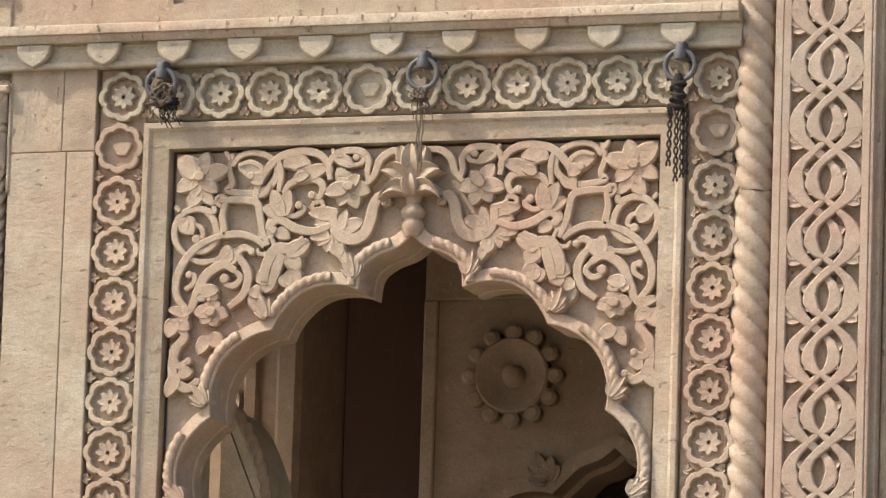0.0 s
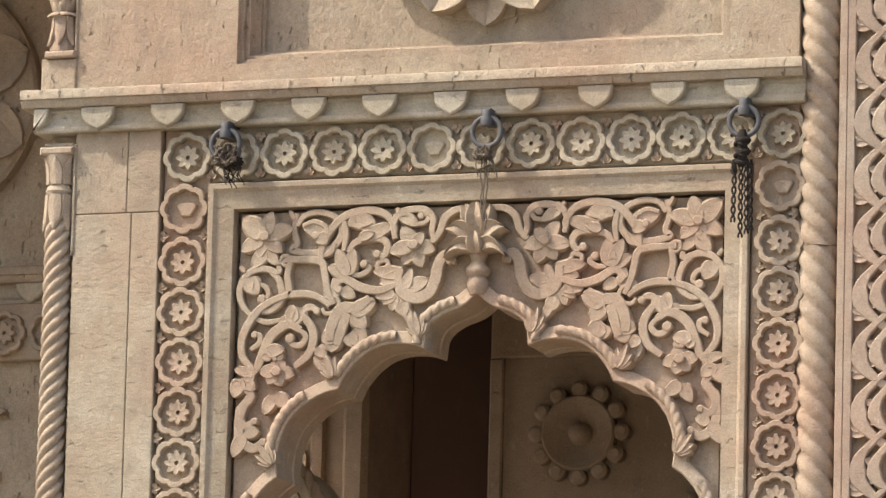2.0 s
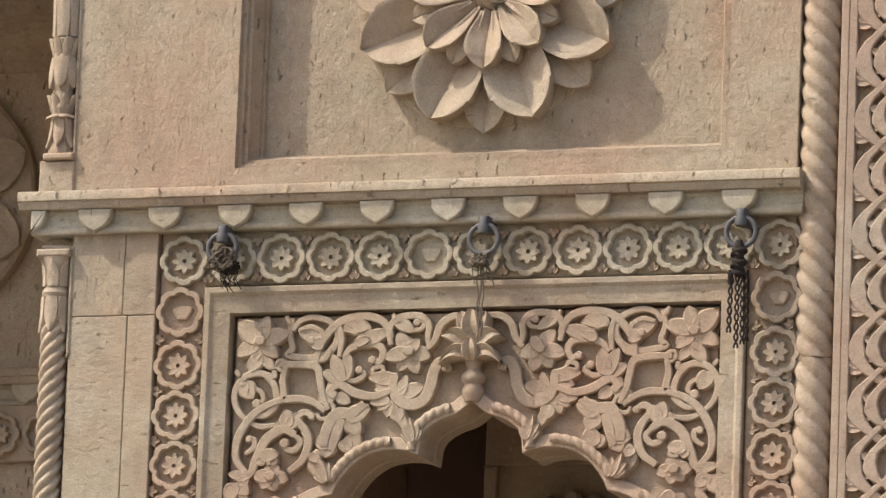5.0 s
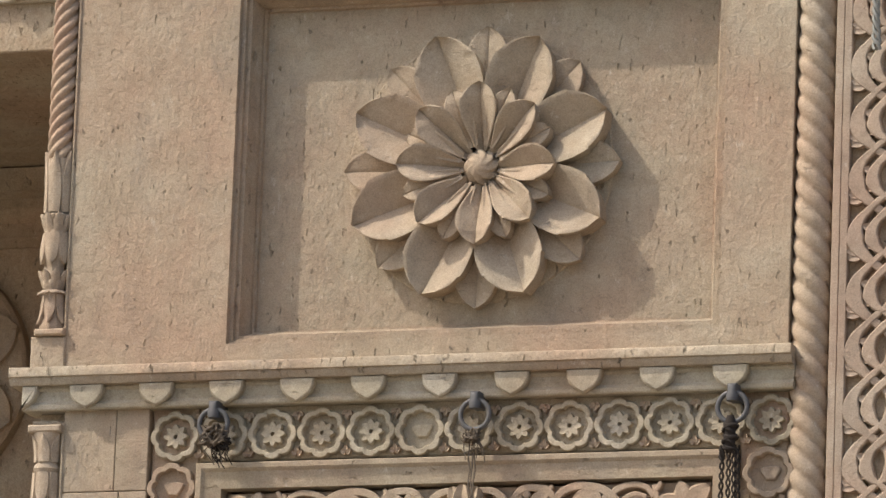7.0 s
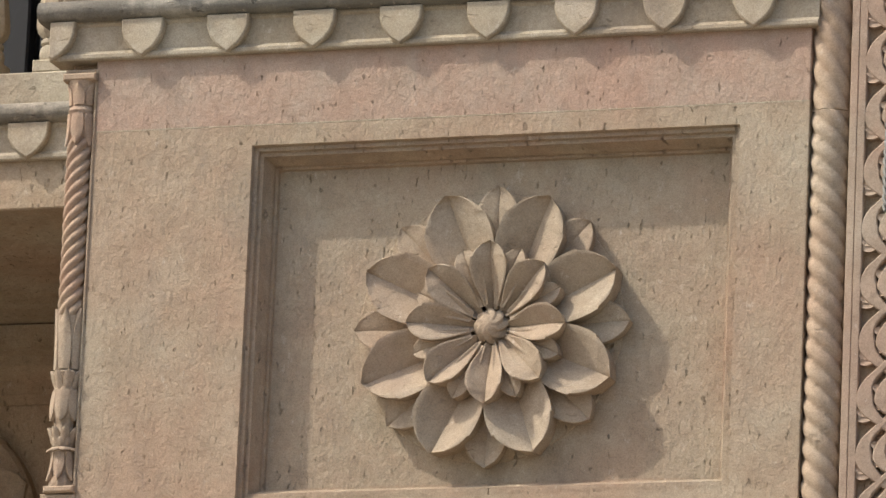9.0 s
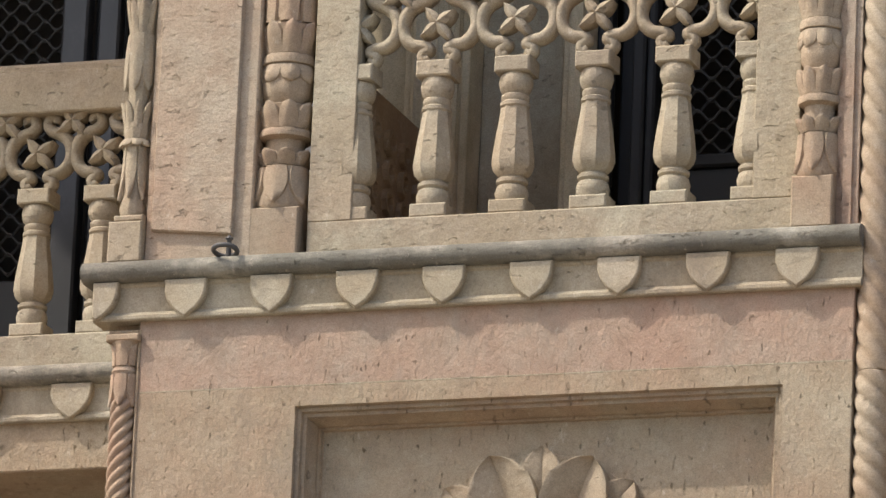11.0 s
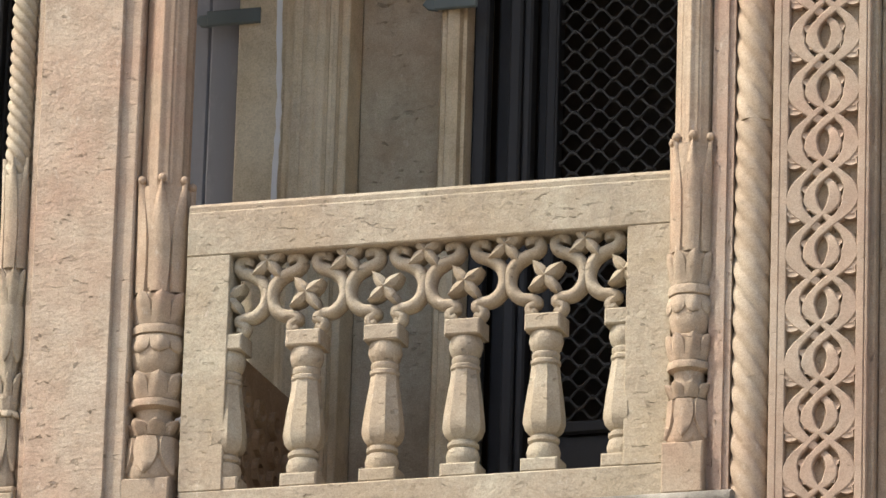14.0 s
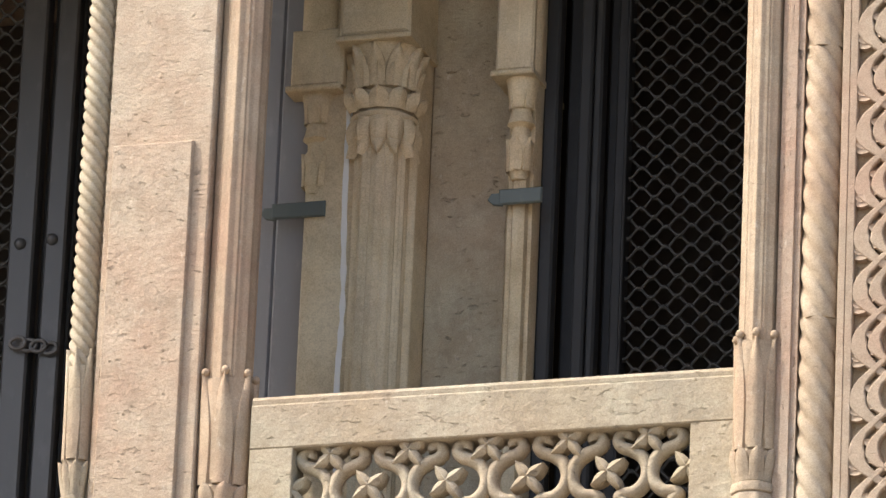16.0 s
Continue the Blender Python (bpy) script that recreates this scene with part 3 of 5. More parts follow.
for side in (-1, 1):
    spray(side, (52.8, -5.9), (58.1, -1.4, 4.3), (51.2, -0.3, 3.3), (46, -4.1, 3.5), (48.6, -9.6, 3.2), (58.4, -9, 3.3), (54, -10.5, 2.8))
    spray(side, (52.4, -9.2), (55.6, -12.9, 3.1), (49.4, -12.5, 2.4))
    vine(side, 0.62, (52, -9.7), (49.5, -12), (46.5, -11.3))
    vine(side, 0.83, (45, -0.7), (45.7, -4.4), (44.8, -7.7), (45.9, -9.3), (40.7, -10.2), (36.7, -9.4), (34.3, -7.1), (34, -4.1), (36.2, -1.5), (40, -0.5), (43.2, -1.3), (44.9, -3.5))
    spray(side, (36.9, -6.7), (43.4, -3.4, 3.1), (40.1, -7.2, 2.8))
    vine(side, 0.62, (43.3, -3.5), (40.3, -2.8), (37.6, -4.4), (38.5, -6.4), (40.2, -6.1), curl=1.0)
    vine(side, 0.55, (45.6, -2), (46.7, -0.1))
    vine(side, 0.97, (38.9, -11.8), (38.2, -7.9), (36.1, -4.4), (33.5, -2), (30.2, -0.8), (26.4, -0.6), (23, -1.8), (21.1, -4.2), (20.7, -6))
    vine(side, 0.76, (33.5, -2.4), (32.8, -5.8), (33.2, -10))
    vine(side, 0.69, (35.3, -8), (36.6, -10.3), (39.3, -11))
    spray(side, (32.3, -2.9), (26, -2.9, 3.2), (30.4, -3.9, 1.8))
    vine(side, 0.62, (28.1, -2), (26.1, -3.4), (27.8, -5.2), (29.5, -4.3), curl=0.9)
    vine(side, 0.90, (32.2, -10.4), (30.6, -8.2), (27.2, -7.2), (24, -7.4), (22.5, -9.1), (23.3, -11.4), (25.1, -11), curl=1.0)
    spray(side, (29.6, -7.2), (21.3, -4.3, 3.2), (25.9, -5.9, 2.1))
    vine(side, 0.83, (20.6, -7.5), (21.1, -4.2), (19.6, -1.6), (16.3, -0.7), (13.2, -1.1), (11.4, -3.2), (11.6, -5.9), (10.8, -8.6))
    vine(side, 0.90, (2.8, -1), (6.1, -1.3), (8.6, -3.2), (9.8, -6.5), (11.7, -8.7))
    spray(side, (19.9, -1.6), (15.1, -4.4, 2.5), (17.3, -0.9, 1.7))
    vine(side, 0.62, (16.8, -4.2), (13.4, -3.9), (12.6, -2), (14.4, -2.3), curl=0.9)
    vine(side, 0.55, (19.6, -1.5), (20.5, -0.2))
    spray(side, (16, -9.2), (19, -4.9, 3.1), (11, -10.4, 3.3), (14, -14.2, 3.3), (18.5, -13.5, 3.2), (21.7, -10.6, 3.1), (13.7, -6.5, 2.5))
    vine(side, 1.39, (6.2, -12.3), (8.5, -11.9), (9.9, -14.3), (10.5, -17.5), (12.2, -20.7), (15.2, -21.7), (18.5, -20.3), (19.6, -17.3), (19.5, -15.3))
    vine(side, 0.62, (6.2, -12.3), (6.2, -13.4), (7.1, -13.4), curl=0.8)
    spray(side, (17.9, -19.6), (16.5, -14.9, 2.2), (12.5, -17.5, 3.2), (14.6, -20.7, 2.1))
    spray(side, (18.5, -16), (25.6, -15, 2.9), (24.1, -17.8, 2.9), (21.2, -15.2, 2.5))
    vine(side, 0.62, (24.9, -14.9), (24.6, -13), (22.7, -12.6), (22.2, -14), curl=0.8)
    vine(side, 1.04, (35.6, -18.8), (33, -16.6), (28.9, -18.7), (24.4, -19.6), (20.2, -18.4))
    spray(side, (32, -16), (34.7, -9.7, 2.9), (30.7, -9.8, 3.2), (36.8, -13.5, 2.8), (33.8, -13.6, 2.1))
    vine(side, 0.69, (31, -15.7), (28.6, -15.7), (26.8, -14.3), (28.1, -13.3), curl=1.0)
    vine(side, 0.76, (32, -16.3), (34.7, -16.5), (35.5, -18.3), (34.3, -19), curl=1.1)
    spray(side, (20.3, -20.5), (25.1, -20.9, 2.4), (23.3, -22.7, 2.2), (21.1, -24.4, 2.4), (18.6, -22.7, 2.1))
    spray(side, (18.7, -22.5), (17.7, -25.7, 3.1), (15.8, -27.9, 2.1))
    vine(side, 0.90, (47.6, -11.7), (45.8, -11.6), (41, -11.8), (38.4, -12.7), (37.5, -16.1), (36.8, -19.4), (35.4, -22.5))
    vine(side, 0.90, (46.2, -12), (46.9, -15.2), (46.4, -18.6), (46.6, -19.8), (42.4, -19.8), (39, -20.8), (36.2, -22.8))
    vine(side, 0.49, (48.8, -12), (48.2, -10.7), (46.7, -10.8), (46.2, -12.1), (47.4, -13), (48.7, -12.1))
    vine(side, 0.55, (38.1, -23.3), (37.3, -24.6), (35.3, -24.4), (34, -22.8), (34.8, -20.8), (36.1, -20.9))
    vine(side, 0.83, (49.1, -12.9), (49.4, -14.4), (52.9, -13.5), (56.1, -14.2), (58.2, -16.6), (58.7, -19.5), (57.6, -22.5), (55.5, -24.7))
    vine(side, 0.83, (51.4, -14), (49.2, -16.1), (48.2, -19), (48.5, -21.4), (51, -23.5), (54.2, -23.6))
    spray(side, (56.9, -15.6), (54.2, -19.3, 3.6), (56.1, -18.6, 2.5))
    vine(side, 0.62, (55.1, -16.9), (52.4, -17.8), (51.6, -19.8), (53.2, -20.7), curl=1.1)
    vine(side, 0.55, (57.5, -14.1), (58.7, -12.8))
    vine(side, 0.97, (46.5, -19.9), (51.1, -21.5), (54.4, -24), (56.7, -27.4), (57.8, -30.9), (57.2, -34.6), (53.9, -38.4))
    vine(side, 1.04, (42.6, -25.1), (40.6, -27.8), (40, -30.6), (41.2, -34.3), (44.5, -37))
    vine(side, 1.18, (53.9, -37.6), (52.4, -33.4), (50.3, -29.2), (46.2, -26.9), (43.3, -28.4))
    vine(side, 0.76, (43.3, -28.4), (41.9, -30.1), (43.2, -31.9), (45.3, -31.6), (45.8, -30.3), curl=1.2)
    spray(side, (45.2, -26.7), (45.7, -22.4, 3.1), (42.6, -23.3, 2.8), (48.7, -25.8, 2.5))
    vine(side, 0.83, (42, -26.8), (42.5, -23.8), (40.9, -23), (39.4, -24), curl=0.9)
    vine(side, 0.69, (54.6, -25.3), (51.7, -26.2), (48.3, -25.8))
    vine(side, 0.69, (55.6, -32.6), (53.5, -31.1), (53.5, -29.3), (54.7, -29.1), curl=0.9)
    spray(side, (51.8, -33.4), (47.3, -32.8, 2.8), (50.7, -35.4, 2.4))
    vine(side, 0.62, (48.4, -32.8), (47.9, -34.7), (49.4, -35), curl=0.7)
    spray(side, (54.3, -38.5), (59.2, -37.2, 2.1), (57, -39.5, 2.4))
    spray(side, (48.9, -38), (53, -37.9, 2.9), (51.2, -40.6, 2.9), (47.8, -41.3, 3.1), (44.8, -38.8, 2.9), (47.3, -35.5, 2.8), (50.7, -35.9, 2.5))
    vine(side, 1.39, (35.9, -31.2), (35.7, -27.9), (33.4, -23.7), (29.4, -23.5), (26.4, -21.3))
    vine(side, 1.25, (34.2, -32.2), (32.6, -26.7), (31.7, -24.8))
    spray(side, (30.7, -24.8), (25.3, -22.3, 3.6), (27.3, -28.1, 3.6))
    spray(side, (30.9, -29.4), (26.9, -31.4, 4.2), (30.4, -32.7, 3.2))
    spray(side, (34.6, -29.9), (38.1, -30.5, 3.5), (35.9, -33.6, 3.6))
    vine(side, 0.62, (27.3, -21.6), (25.9, -21.9), (26.3, -23.7), curl=0.9)
    spray(side, (39.2, -33.7), (36.5, -33.8, 3.1), (36.9, -38.4, 2.8))
    spray(side, (39.6, -33), (36.6, -34.7, 2.1))
    spray(side, (57.5, -39.5), (59.4, -43.6, 3.4), (54.2, -42.0, 3.0))
    vine(side, 1.00, (58.4, -40.6), (55.0, -43.6), (57.8, -47.0), (56.6, -50.6), (54.0, -49.6), curl=0.9)
    vine(side, 1.20, (55.2, -43.4), (57.6, -48.0), (57.4, -53.6), (54.2, -56.0), (51.8, -54.6), curl=1.0)
    spray(side, (56.4, -52.6), (59.2, -57.6, 3.0), (53.0, -51.8, 2.6))
    spray(side, (49.4, -43.6), (45.6, -46.0, 3.0), (51.8, -47.8, 2.8))
    spray(side, (33.6, -19.0), (38.2, -20.4, 2.6), (30.2, -20.8, 2.6))

# lily that crowns the arch
lily = thing("lily_finial", (CX, 0.0, 4.64), "carved stone lily bursting above the arch's point", "finial")
g = Geo().lathe([(0.018, 4.635), (0.024, 4.648), (0.027, 4.662), (0.022, 4.672), (0.020, 4.676), (0.028, 4.684), (0.029, 4.695), (0.020, 4.706), (0.016, 4.712), (0.022, 4.73), (0.030, 4.76), (0.034, 4.79)], CX, 0.016, 16)
part("stem", g, CARVED, lily, "", 50)


def lily_petal(a, length, width, z, y, droop):
    """A petal that rises, then hangs over at its tip."""
    rows = []
    for i in range(12):
        q = i / 11
        w = width * 0.5 * math.sin(math.pi * (0.10 + 0.885 * q ** 0.85)) ** 0.48 + 0.0006
        px, pz = math.cos(a) * length * q, math.sin(a) * length * q - droop * max(0.0, q - 0.35) ** 2 / 0.42
        nx, nz = -math.sin(a), math.cos(a)
        yy = y - 0.020 * math.sin(math.pi * min(1.0, q * 0.75))
        rows.append([(CX + px + nx * w * o, 0.045 if h is None else yy + h, z + pz + nz * w * o) for o, h in ((-1, None), (-1, 0.004), (-0.82, 0.0), (-0.4, 0.004), (0, 0.0085), (0.4, 0.004), (0.82, 0.0), (1, 0.004), (1, None))])
    return Geo().grid(rows)


for a, l, w, z, y, d in ((42, 0.092, 0.042, 4.758, -0.006, 0.030), (14, 0.076, 0.034, 4.744, -0.010, 0.040), (66, 0.074, 0.040, 4.776, 0.000, 0.0)):
    for b in (a, 180 - a):
        part("petal", lily_petal(radians(b), l, w, z, y - (0.0006 if b > 90 else 0.0), d), CARVED, lily, "", 50)
part("petal", lily_petal(math.pi / 2, 0.072, 0.044, 4.775, -0.012, 0.0), CARVED, lily, "", 50)
part("petal", lily_petal(math.pi / 2, 0.050, 0.036, 4.728, -0.016, 0.0), CARVED, lily, "", 50)

# ---- lotus medallion in the niche ----


def lotus_petal(length, width, start, base, tip, cup, broad, narrow):
    """A petal along +x from the middle: a keeled hollow with a sharp raised rim, its sides cut down to the wall."""
    rows, ns, half_n = [], 22, 9
    for i in range(ns + 1):
        s = i / ns
        grow = narrow + (1 - narrow) * math.sin(math.pi / 2 * min(1.0, s / broad)) ** 1.2
        close = 1.0 if s < broad else max(0.0, 1 - ((s - broad) / (1 - broad)) ** 2.5) ** 0.62
        w = width * 0.5 * grow * close + 0.0008
        x = start + (length - start) * s
        rim = base + (tip - base) * math.sin(math.pi / 2 * min(1.0, s * 1.25)) ** 1.1 - 0.10 * tip * max(0.0, s - 0.8) / 0.2
        deep = cup * math.sin(math.pi * min(1.0, 0.10 + 0.82 * s)) ** 0.8
        row = []
        for j in range(-half_n, half_n + 1):
            o = j / half_n
            hollow = deep * (1 - min(1.0, abs(o) / 0.95) ** 1.12) + 0.0022 * (j == 0)
            row.append((x - 0.16 * w * abs(o) ** 2 * (s > 0.75), -(rim - hollow - (0.0015 if abs(o) == 1 else 0.0)), w * o))
        a, b = row[0], row[-1]
        rows.append([(a[0] - 0.004 * s, 0.0, a[2] * 0.93)] + row + [(b[0] - 0.004 * s, 0.0, b[2] * 0.93)])
    return Geo().grid(rows)


lotus = thing("lotus_medallion", (-0.055, 0.083, 5.618), "large carved sandstone lotus medallion with two rings of cupped petals", "medallion")
O = PLACE[lotus]
g = Geo().prism([(O.x - 0.012 + 0.326 * math.cos(a), O.z + 0.004 + 0.326 * math.sin(a)) for a in np.linspace(0, 2 * math.pi, 72, False)], 0.0785, 0.0845, 0.002)
part("disc", g, FIELD, lotus)
RINGS = ((0.340, 0.112, 0.10, 0.020, 0.040, 0.014, 0.60, 0.0, "small_petal"), (0.334, 0.160, 0.07, 0.036, 0.075, 0.042, 0.60, 22.5, "large_petal"),
         (0.194, 0.062, 0.05, 0.046, 0.074, 0.010, 0.62, 22.5, "small_petal"), (0.196, 0.088, 0.040, 0.040, 0.096, 0.030, 0.60, 0.0, "inner_petal"))
for length, width, start, base, tip, cup, broad, first, name in RINGS:
    me = mesh_of(lotus_petal(length, width, start, base, tip, cup, broad, 0.26 if name == "inner_petal" else 0.42), name, LOTUS, (0, 0, 0), 32)
    for k in range(8):
        piece(name, me, lotus, (O.x, O.y, O.z), -radians(first + 45 * k + rnd.uniform(-2.4, 2.4)))
bud = Geo()
rows = []
for i in range(11):
    t = i / 10 * math.pi / 2
    row = []
    for k in range(40):
        a = 2 * math.pi * k / 40
        q = 0.042 * math.cos(t) * (0.72 + 0.32 * abs(math.sin(4 * a + 3.6 * t)) ** 0.7) + 0.002
        row.append((O.x + q * math.cos(a), O.y - 0.026 - 0.036 * math.sin(t), O.z + q * math.sin(a)))
    rows.append(row)
bud.grid([[(x, O.y - 0.02, z) for x, y, z in rows[0]]] + rows, True)
bud.face(rows[-1])
part("bud", bud, LOTUS, lotus, "", 35)

# ---- rope-twisted shafts ----


def leafy(g, cx, cy, z0, z1, r, n, width=1.0, flare=1.15, lip=False):
    """A ring of upright leaves round a shaft, tips leaning out; with lip they are round scallops that curl over."""
    steps_ = 10 if lip else 7
    for k in range(n):
        a = 2 * math.pi * (k + 0.5) / n
        ca, sa = math.cos(a), math.sin(a)
        rows = []
        for i in range(steps_ + 1):
            s = i / steps_
            if lip:
                w = width * 2 * math.pi * r / n * 0.54 * math.sqrt(max(0.01, 1 - max(0.0, (s - 0.5) / 0.5) ** 2))
                q = r * (1.02 + (flare - 1) * s ** 1.6)
                mid = 0.24 * r * math.sin(math.pi * (0.15 + 0.75 * s))
            else:
                w = width * 2 * math.pi * r / n * 0.5 * math.sin(math.pi * (0.25 + 0.75 * s)) ** 0.7 + 0.0004
                q = r * (1.02 + (flare - 1) * s ** 2)
                mid = 0.13 * r
            z = z0 + (z1 - z0) * s
            rows.append([(cx + (q + d) * ca - o * w * sa, cy + (q + d) * sa + o * w * ca, z) for o, d in ((-1, -0.25 * r), (-1, 0), (-0.5, 0.6 * mid), (0, mid), (0.5, 0.6 * mid), (1, 0), (1, -0.25 * r))])
        g.grid(rows)
    return g


shaft = thing("rope_shaft", (0.760, 0.0, 0.0), "tall rope-twisted sandstone shaft running up the facade", "column")
joints = [0.0, 1.3, 2.6, 3.7, 4.72, 6.095, 7.36, 8.05, 9.2]
winds = [(4, 0.206)] * 4 + [(4, 0.194), (5, 0.305), (5, 0.335), (5, 0.360)]
for za, zb_, (strands, lead) in zip(joints, joints[1:], winds):
    part("drum", Geo().twist(0.760, 0.035, za, zb_ - 0.0015, 0.048, strands, lead, 48, 0.0065, 0.23), PALE, shaft, "", 70)


def corner_column(name, z0, z1, cap, lower, label, twist_dir=1, x=-1.094):
    """A small twisted column on the pier's corner: plinth, bulbs, leaf sheath, twisted shaft, leaf capital."""
    t = thing(name, (x, 0.02, z0), label, "column")
    r, y = 0.033, 0.014
    mat = UPPER if z0 > 6.5 else CARVED
    zs = z0 + lower
    if lower:
        k = lower / 0.42
        pr = [(0.026, 0), (0.031, 0.012), (0.024, 0.03), (0.024, 0.10), (0.030, 0.112), (0.030, 0.122), (0.022, 0.135), (0.024, 0.16), (0.033, 0.19), (0.034, 0.22), (0.027, 0.248), (0.022, 0.255), (0.032, 0.268), (0.034, 0.282), (0.026, 0.29), (0.029, 0.33), (0.033, 0.37), (0.031, 0.42)]
        wv = lambda a, z: 0.97 + 0.10 * abs(math.sin(5 * a))
        part("base", Geo().lathe([(q, z0 + 0.012 + h * k) for q, h in pr], x, y, 30, wv), mat, t, "", 45)
        g = Geo()
        leafy(g, x, y, z0 + 0.10 * k, z0 + 0.03 * k, 0.026, 6, flare=1.4)
        leafy(g, x, y, z0 + 0.250 * k, z0 + 0.298 * k, 0.026, 8, flare=1.55, lip=True)
        leafy(g, x, y, z0 + 0.110 * k, z0 + 0.100 * k, 0.030, 8, flare=1.3, lip=True)
        leafy(g, x, y, z0 + 0.118 * k, z0 + 0.160 * k, 0.025, 8, flare=1.60, lip=True)
        leafy(g, x, y, z0 + 0.250 * k, z0 + 0.175 * k, 0.030, 6, flare=1.18, lip=True)
        leafy(g, x, y, z0 + 0.30 * k, z0 + 0.45 * k, 0.031, 6, flare=1.12)
        part("leaf_ring", g, mat, t, "", 50)
        part("plinth", Geo().box(x - 0.036, x + 0.04, -0.018, 0.06, z0, z0 + 0.016), mat, t)
    part("twisted_shaft", Geo().twist(x, y, zs - 0.01, z1 - cap + 0.01, r, 5, -0.158 * twist_dir, 50, 0.004, 0.36), mat, t, "", 70)
    if cap:
        zc = z1 - cap
        part("capital", Geo().lathe([(0.030, zc), (0.026, zc + 0.03 * cap / 0.13), (0.034, zc + 0.045 * cap / 0.13), (0.028, zc + 0.06 * cap / 0.13), (0.030, zc + 0.1 * cap / 0.13), (0.038, z1)], x, y, 24), mat, t, "", 45)
        g = leafy(Geo(), x, y, zc + 0.06 * cap / 0.13, z1 - 0.004, 0.029, 6, flare=1.25)
        leafy(g, x, y, zc + 0.035 * cap / 0.13, zc - 0.05, 0.031, 6, flare=1.12)
        part("leaf_ring", g, mat, t, "", 50)
        part("abacus", Geo().box(x - 0.042, x + 0.042, -0.022, 0.06, z1, z1 + 0.018), mat, t)
    return t


corner_column("corner_column", 3.0, 5.000, 0.13, 0.0, "slender rope-twisted stone corner column with leaf capital")
corner_column("corner_column", 5.235, 6.245, 0.11, 0.42, "slender twisted stone column with bulbous leafy base", 1, -1.098)
# fillets beside the corner columns
g = Geo().box(-1.057, -1.048, -0.004, 0.05, 4.76, 5.026).box(-1.130, -1.058, -0.004, 0.05, 5.019, 5.030)
part("fillet", g, BUFF, wall_front)
g = Geo().box(-1.064, -1.056, -0.004, 0.05, 5.236, 6.275).box(-1.14, -1.065, -0.004, 0.05, 6.266, 6.276).box(-1.145, -1.056, -0.006, 0.05, 5.15, 5.234)
part("fillet", g, BUFF, wall_front)

# ---- interlaced panel beside the rope shaft ----
lattice = thing("interlace_panel", (0.935, 0.0, 0.0), "tall sandstone panel carved with interlaced leafy bands", "carved panel")
g = Geo()
g.rise([(0.812, 0.07), (0.812, 0.002), (0.814, 0.0), (0.829, 0.0), (0.831, 0.003), (0.833, 0.0), (0.848, 0.001), (0.850, 0.004), (0.850, 0.04)], 0.0, 9.2)
g.rise([(1.020, 0.04), (1.020, 0.003), (1.022, 0.0), (1.038, 0.0), (1.040, 0.004), (1.043, 0.001), (1.047, 0.002), (1.048, 0.1)], 0.0, 9.2)
part("border", g, ROSY, lattice, "", 25)
P0, PITCH = 4.922, 0.1343


def motif(side, over):
    """One strand: out of the middle into a broad crescent, back across the middle, and into a leaf on the far side."""
    g, p = Geo(), PITCH
    line = smooth([(0.0, 0.0), (0.030, -0.20 * p), (0.058, -0.42 * p), (0.0685, -0.65 * p), (0.063, -0.88 * p), (0.040, -1.08 * p), (0.0, -1.32 * p),
                   (-0.022, -1.50 * p), (-0.030, -1.72 * p), (-0.018, -1.91 * p), (0.0, -2.02 * p)], 5)
    keys = ((0.0, 0.0070), (0.16, 0.0092), (0.34, 0.0220), (0.52, 0.0108), (0.66, 0.0090), (0.82, 0.0172), (1.0, 0.0055))
    n = len(line) - 1
    ws = [float(np.interp(i / n, [k for k, _ in keys], [w for _, w in keys])) for i in range(n + 1)]
    lift = [0.001 + (0.0 if over else 0.007) * math.exp(-((i / n - 0.62) / 0.06) ** 2) for i in range(n + 1)]
    g.ribbon([(side * q.x, q.y) for q in line], ws, lift, 0.04, 0.003)
    for x, z, a, l, w in ((0.050, -0.95 * p, -35, 0.040, 0.030), (0.060, -0.98 * p, 10, 0.028, 0.020), (-0.028, -1.60 * p, 150, 0.026, 0.018), (-0.026, -1.80 * p, 235, 0.022, 0.016)):
        g.leaf(side * x, z, radians(a) if side > 0 else radians(180 - a), l, w, 0.001, 0.04, 0.002, 0.4, 6)
    return g


BAND_L = mesh_of(motif(-1, False), "interlace_band", ROSY, (0, 0, 0), 40)
BAND_R = mesh_of(motif(1, True), "interlace_band", ROSY, (0, 0, 0), 40)
for k in range(-32, 10):
    z = P0 + 1.32 * PITCH - PITCH * k
    if z > 9.1 or z < 3.7:
        continue
    for me in (BAND_L, BAND_R):
        piece("interlace_band", me, lattice, (0.935, rnd.uniform(-0.0008, 0.0008), z))
# ---- balcony pier ----
pier = thing("balcony_pier", (-0.94, 0.0, 6.44), "rose sandstone pier with a long raised panel", "pier")
part("shaft", Geo().box(-1.062, -0.790, 0.0, 0.06, 6.44, 9.2), ROSE, pier)
g = Geo().prism([(-1.044, 6.52), (-0.834, 6.50), (-0.834, 7.926), (-1.044, 7.926)], -0.014, 0.01, 0.005)
part("raised_panel", g, ROSE, pier)

# ---- half columns of the balcony ----


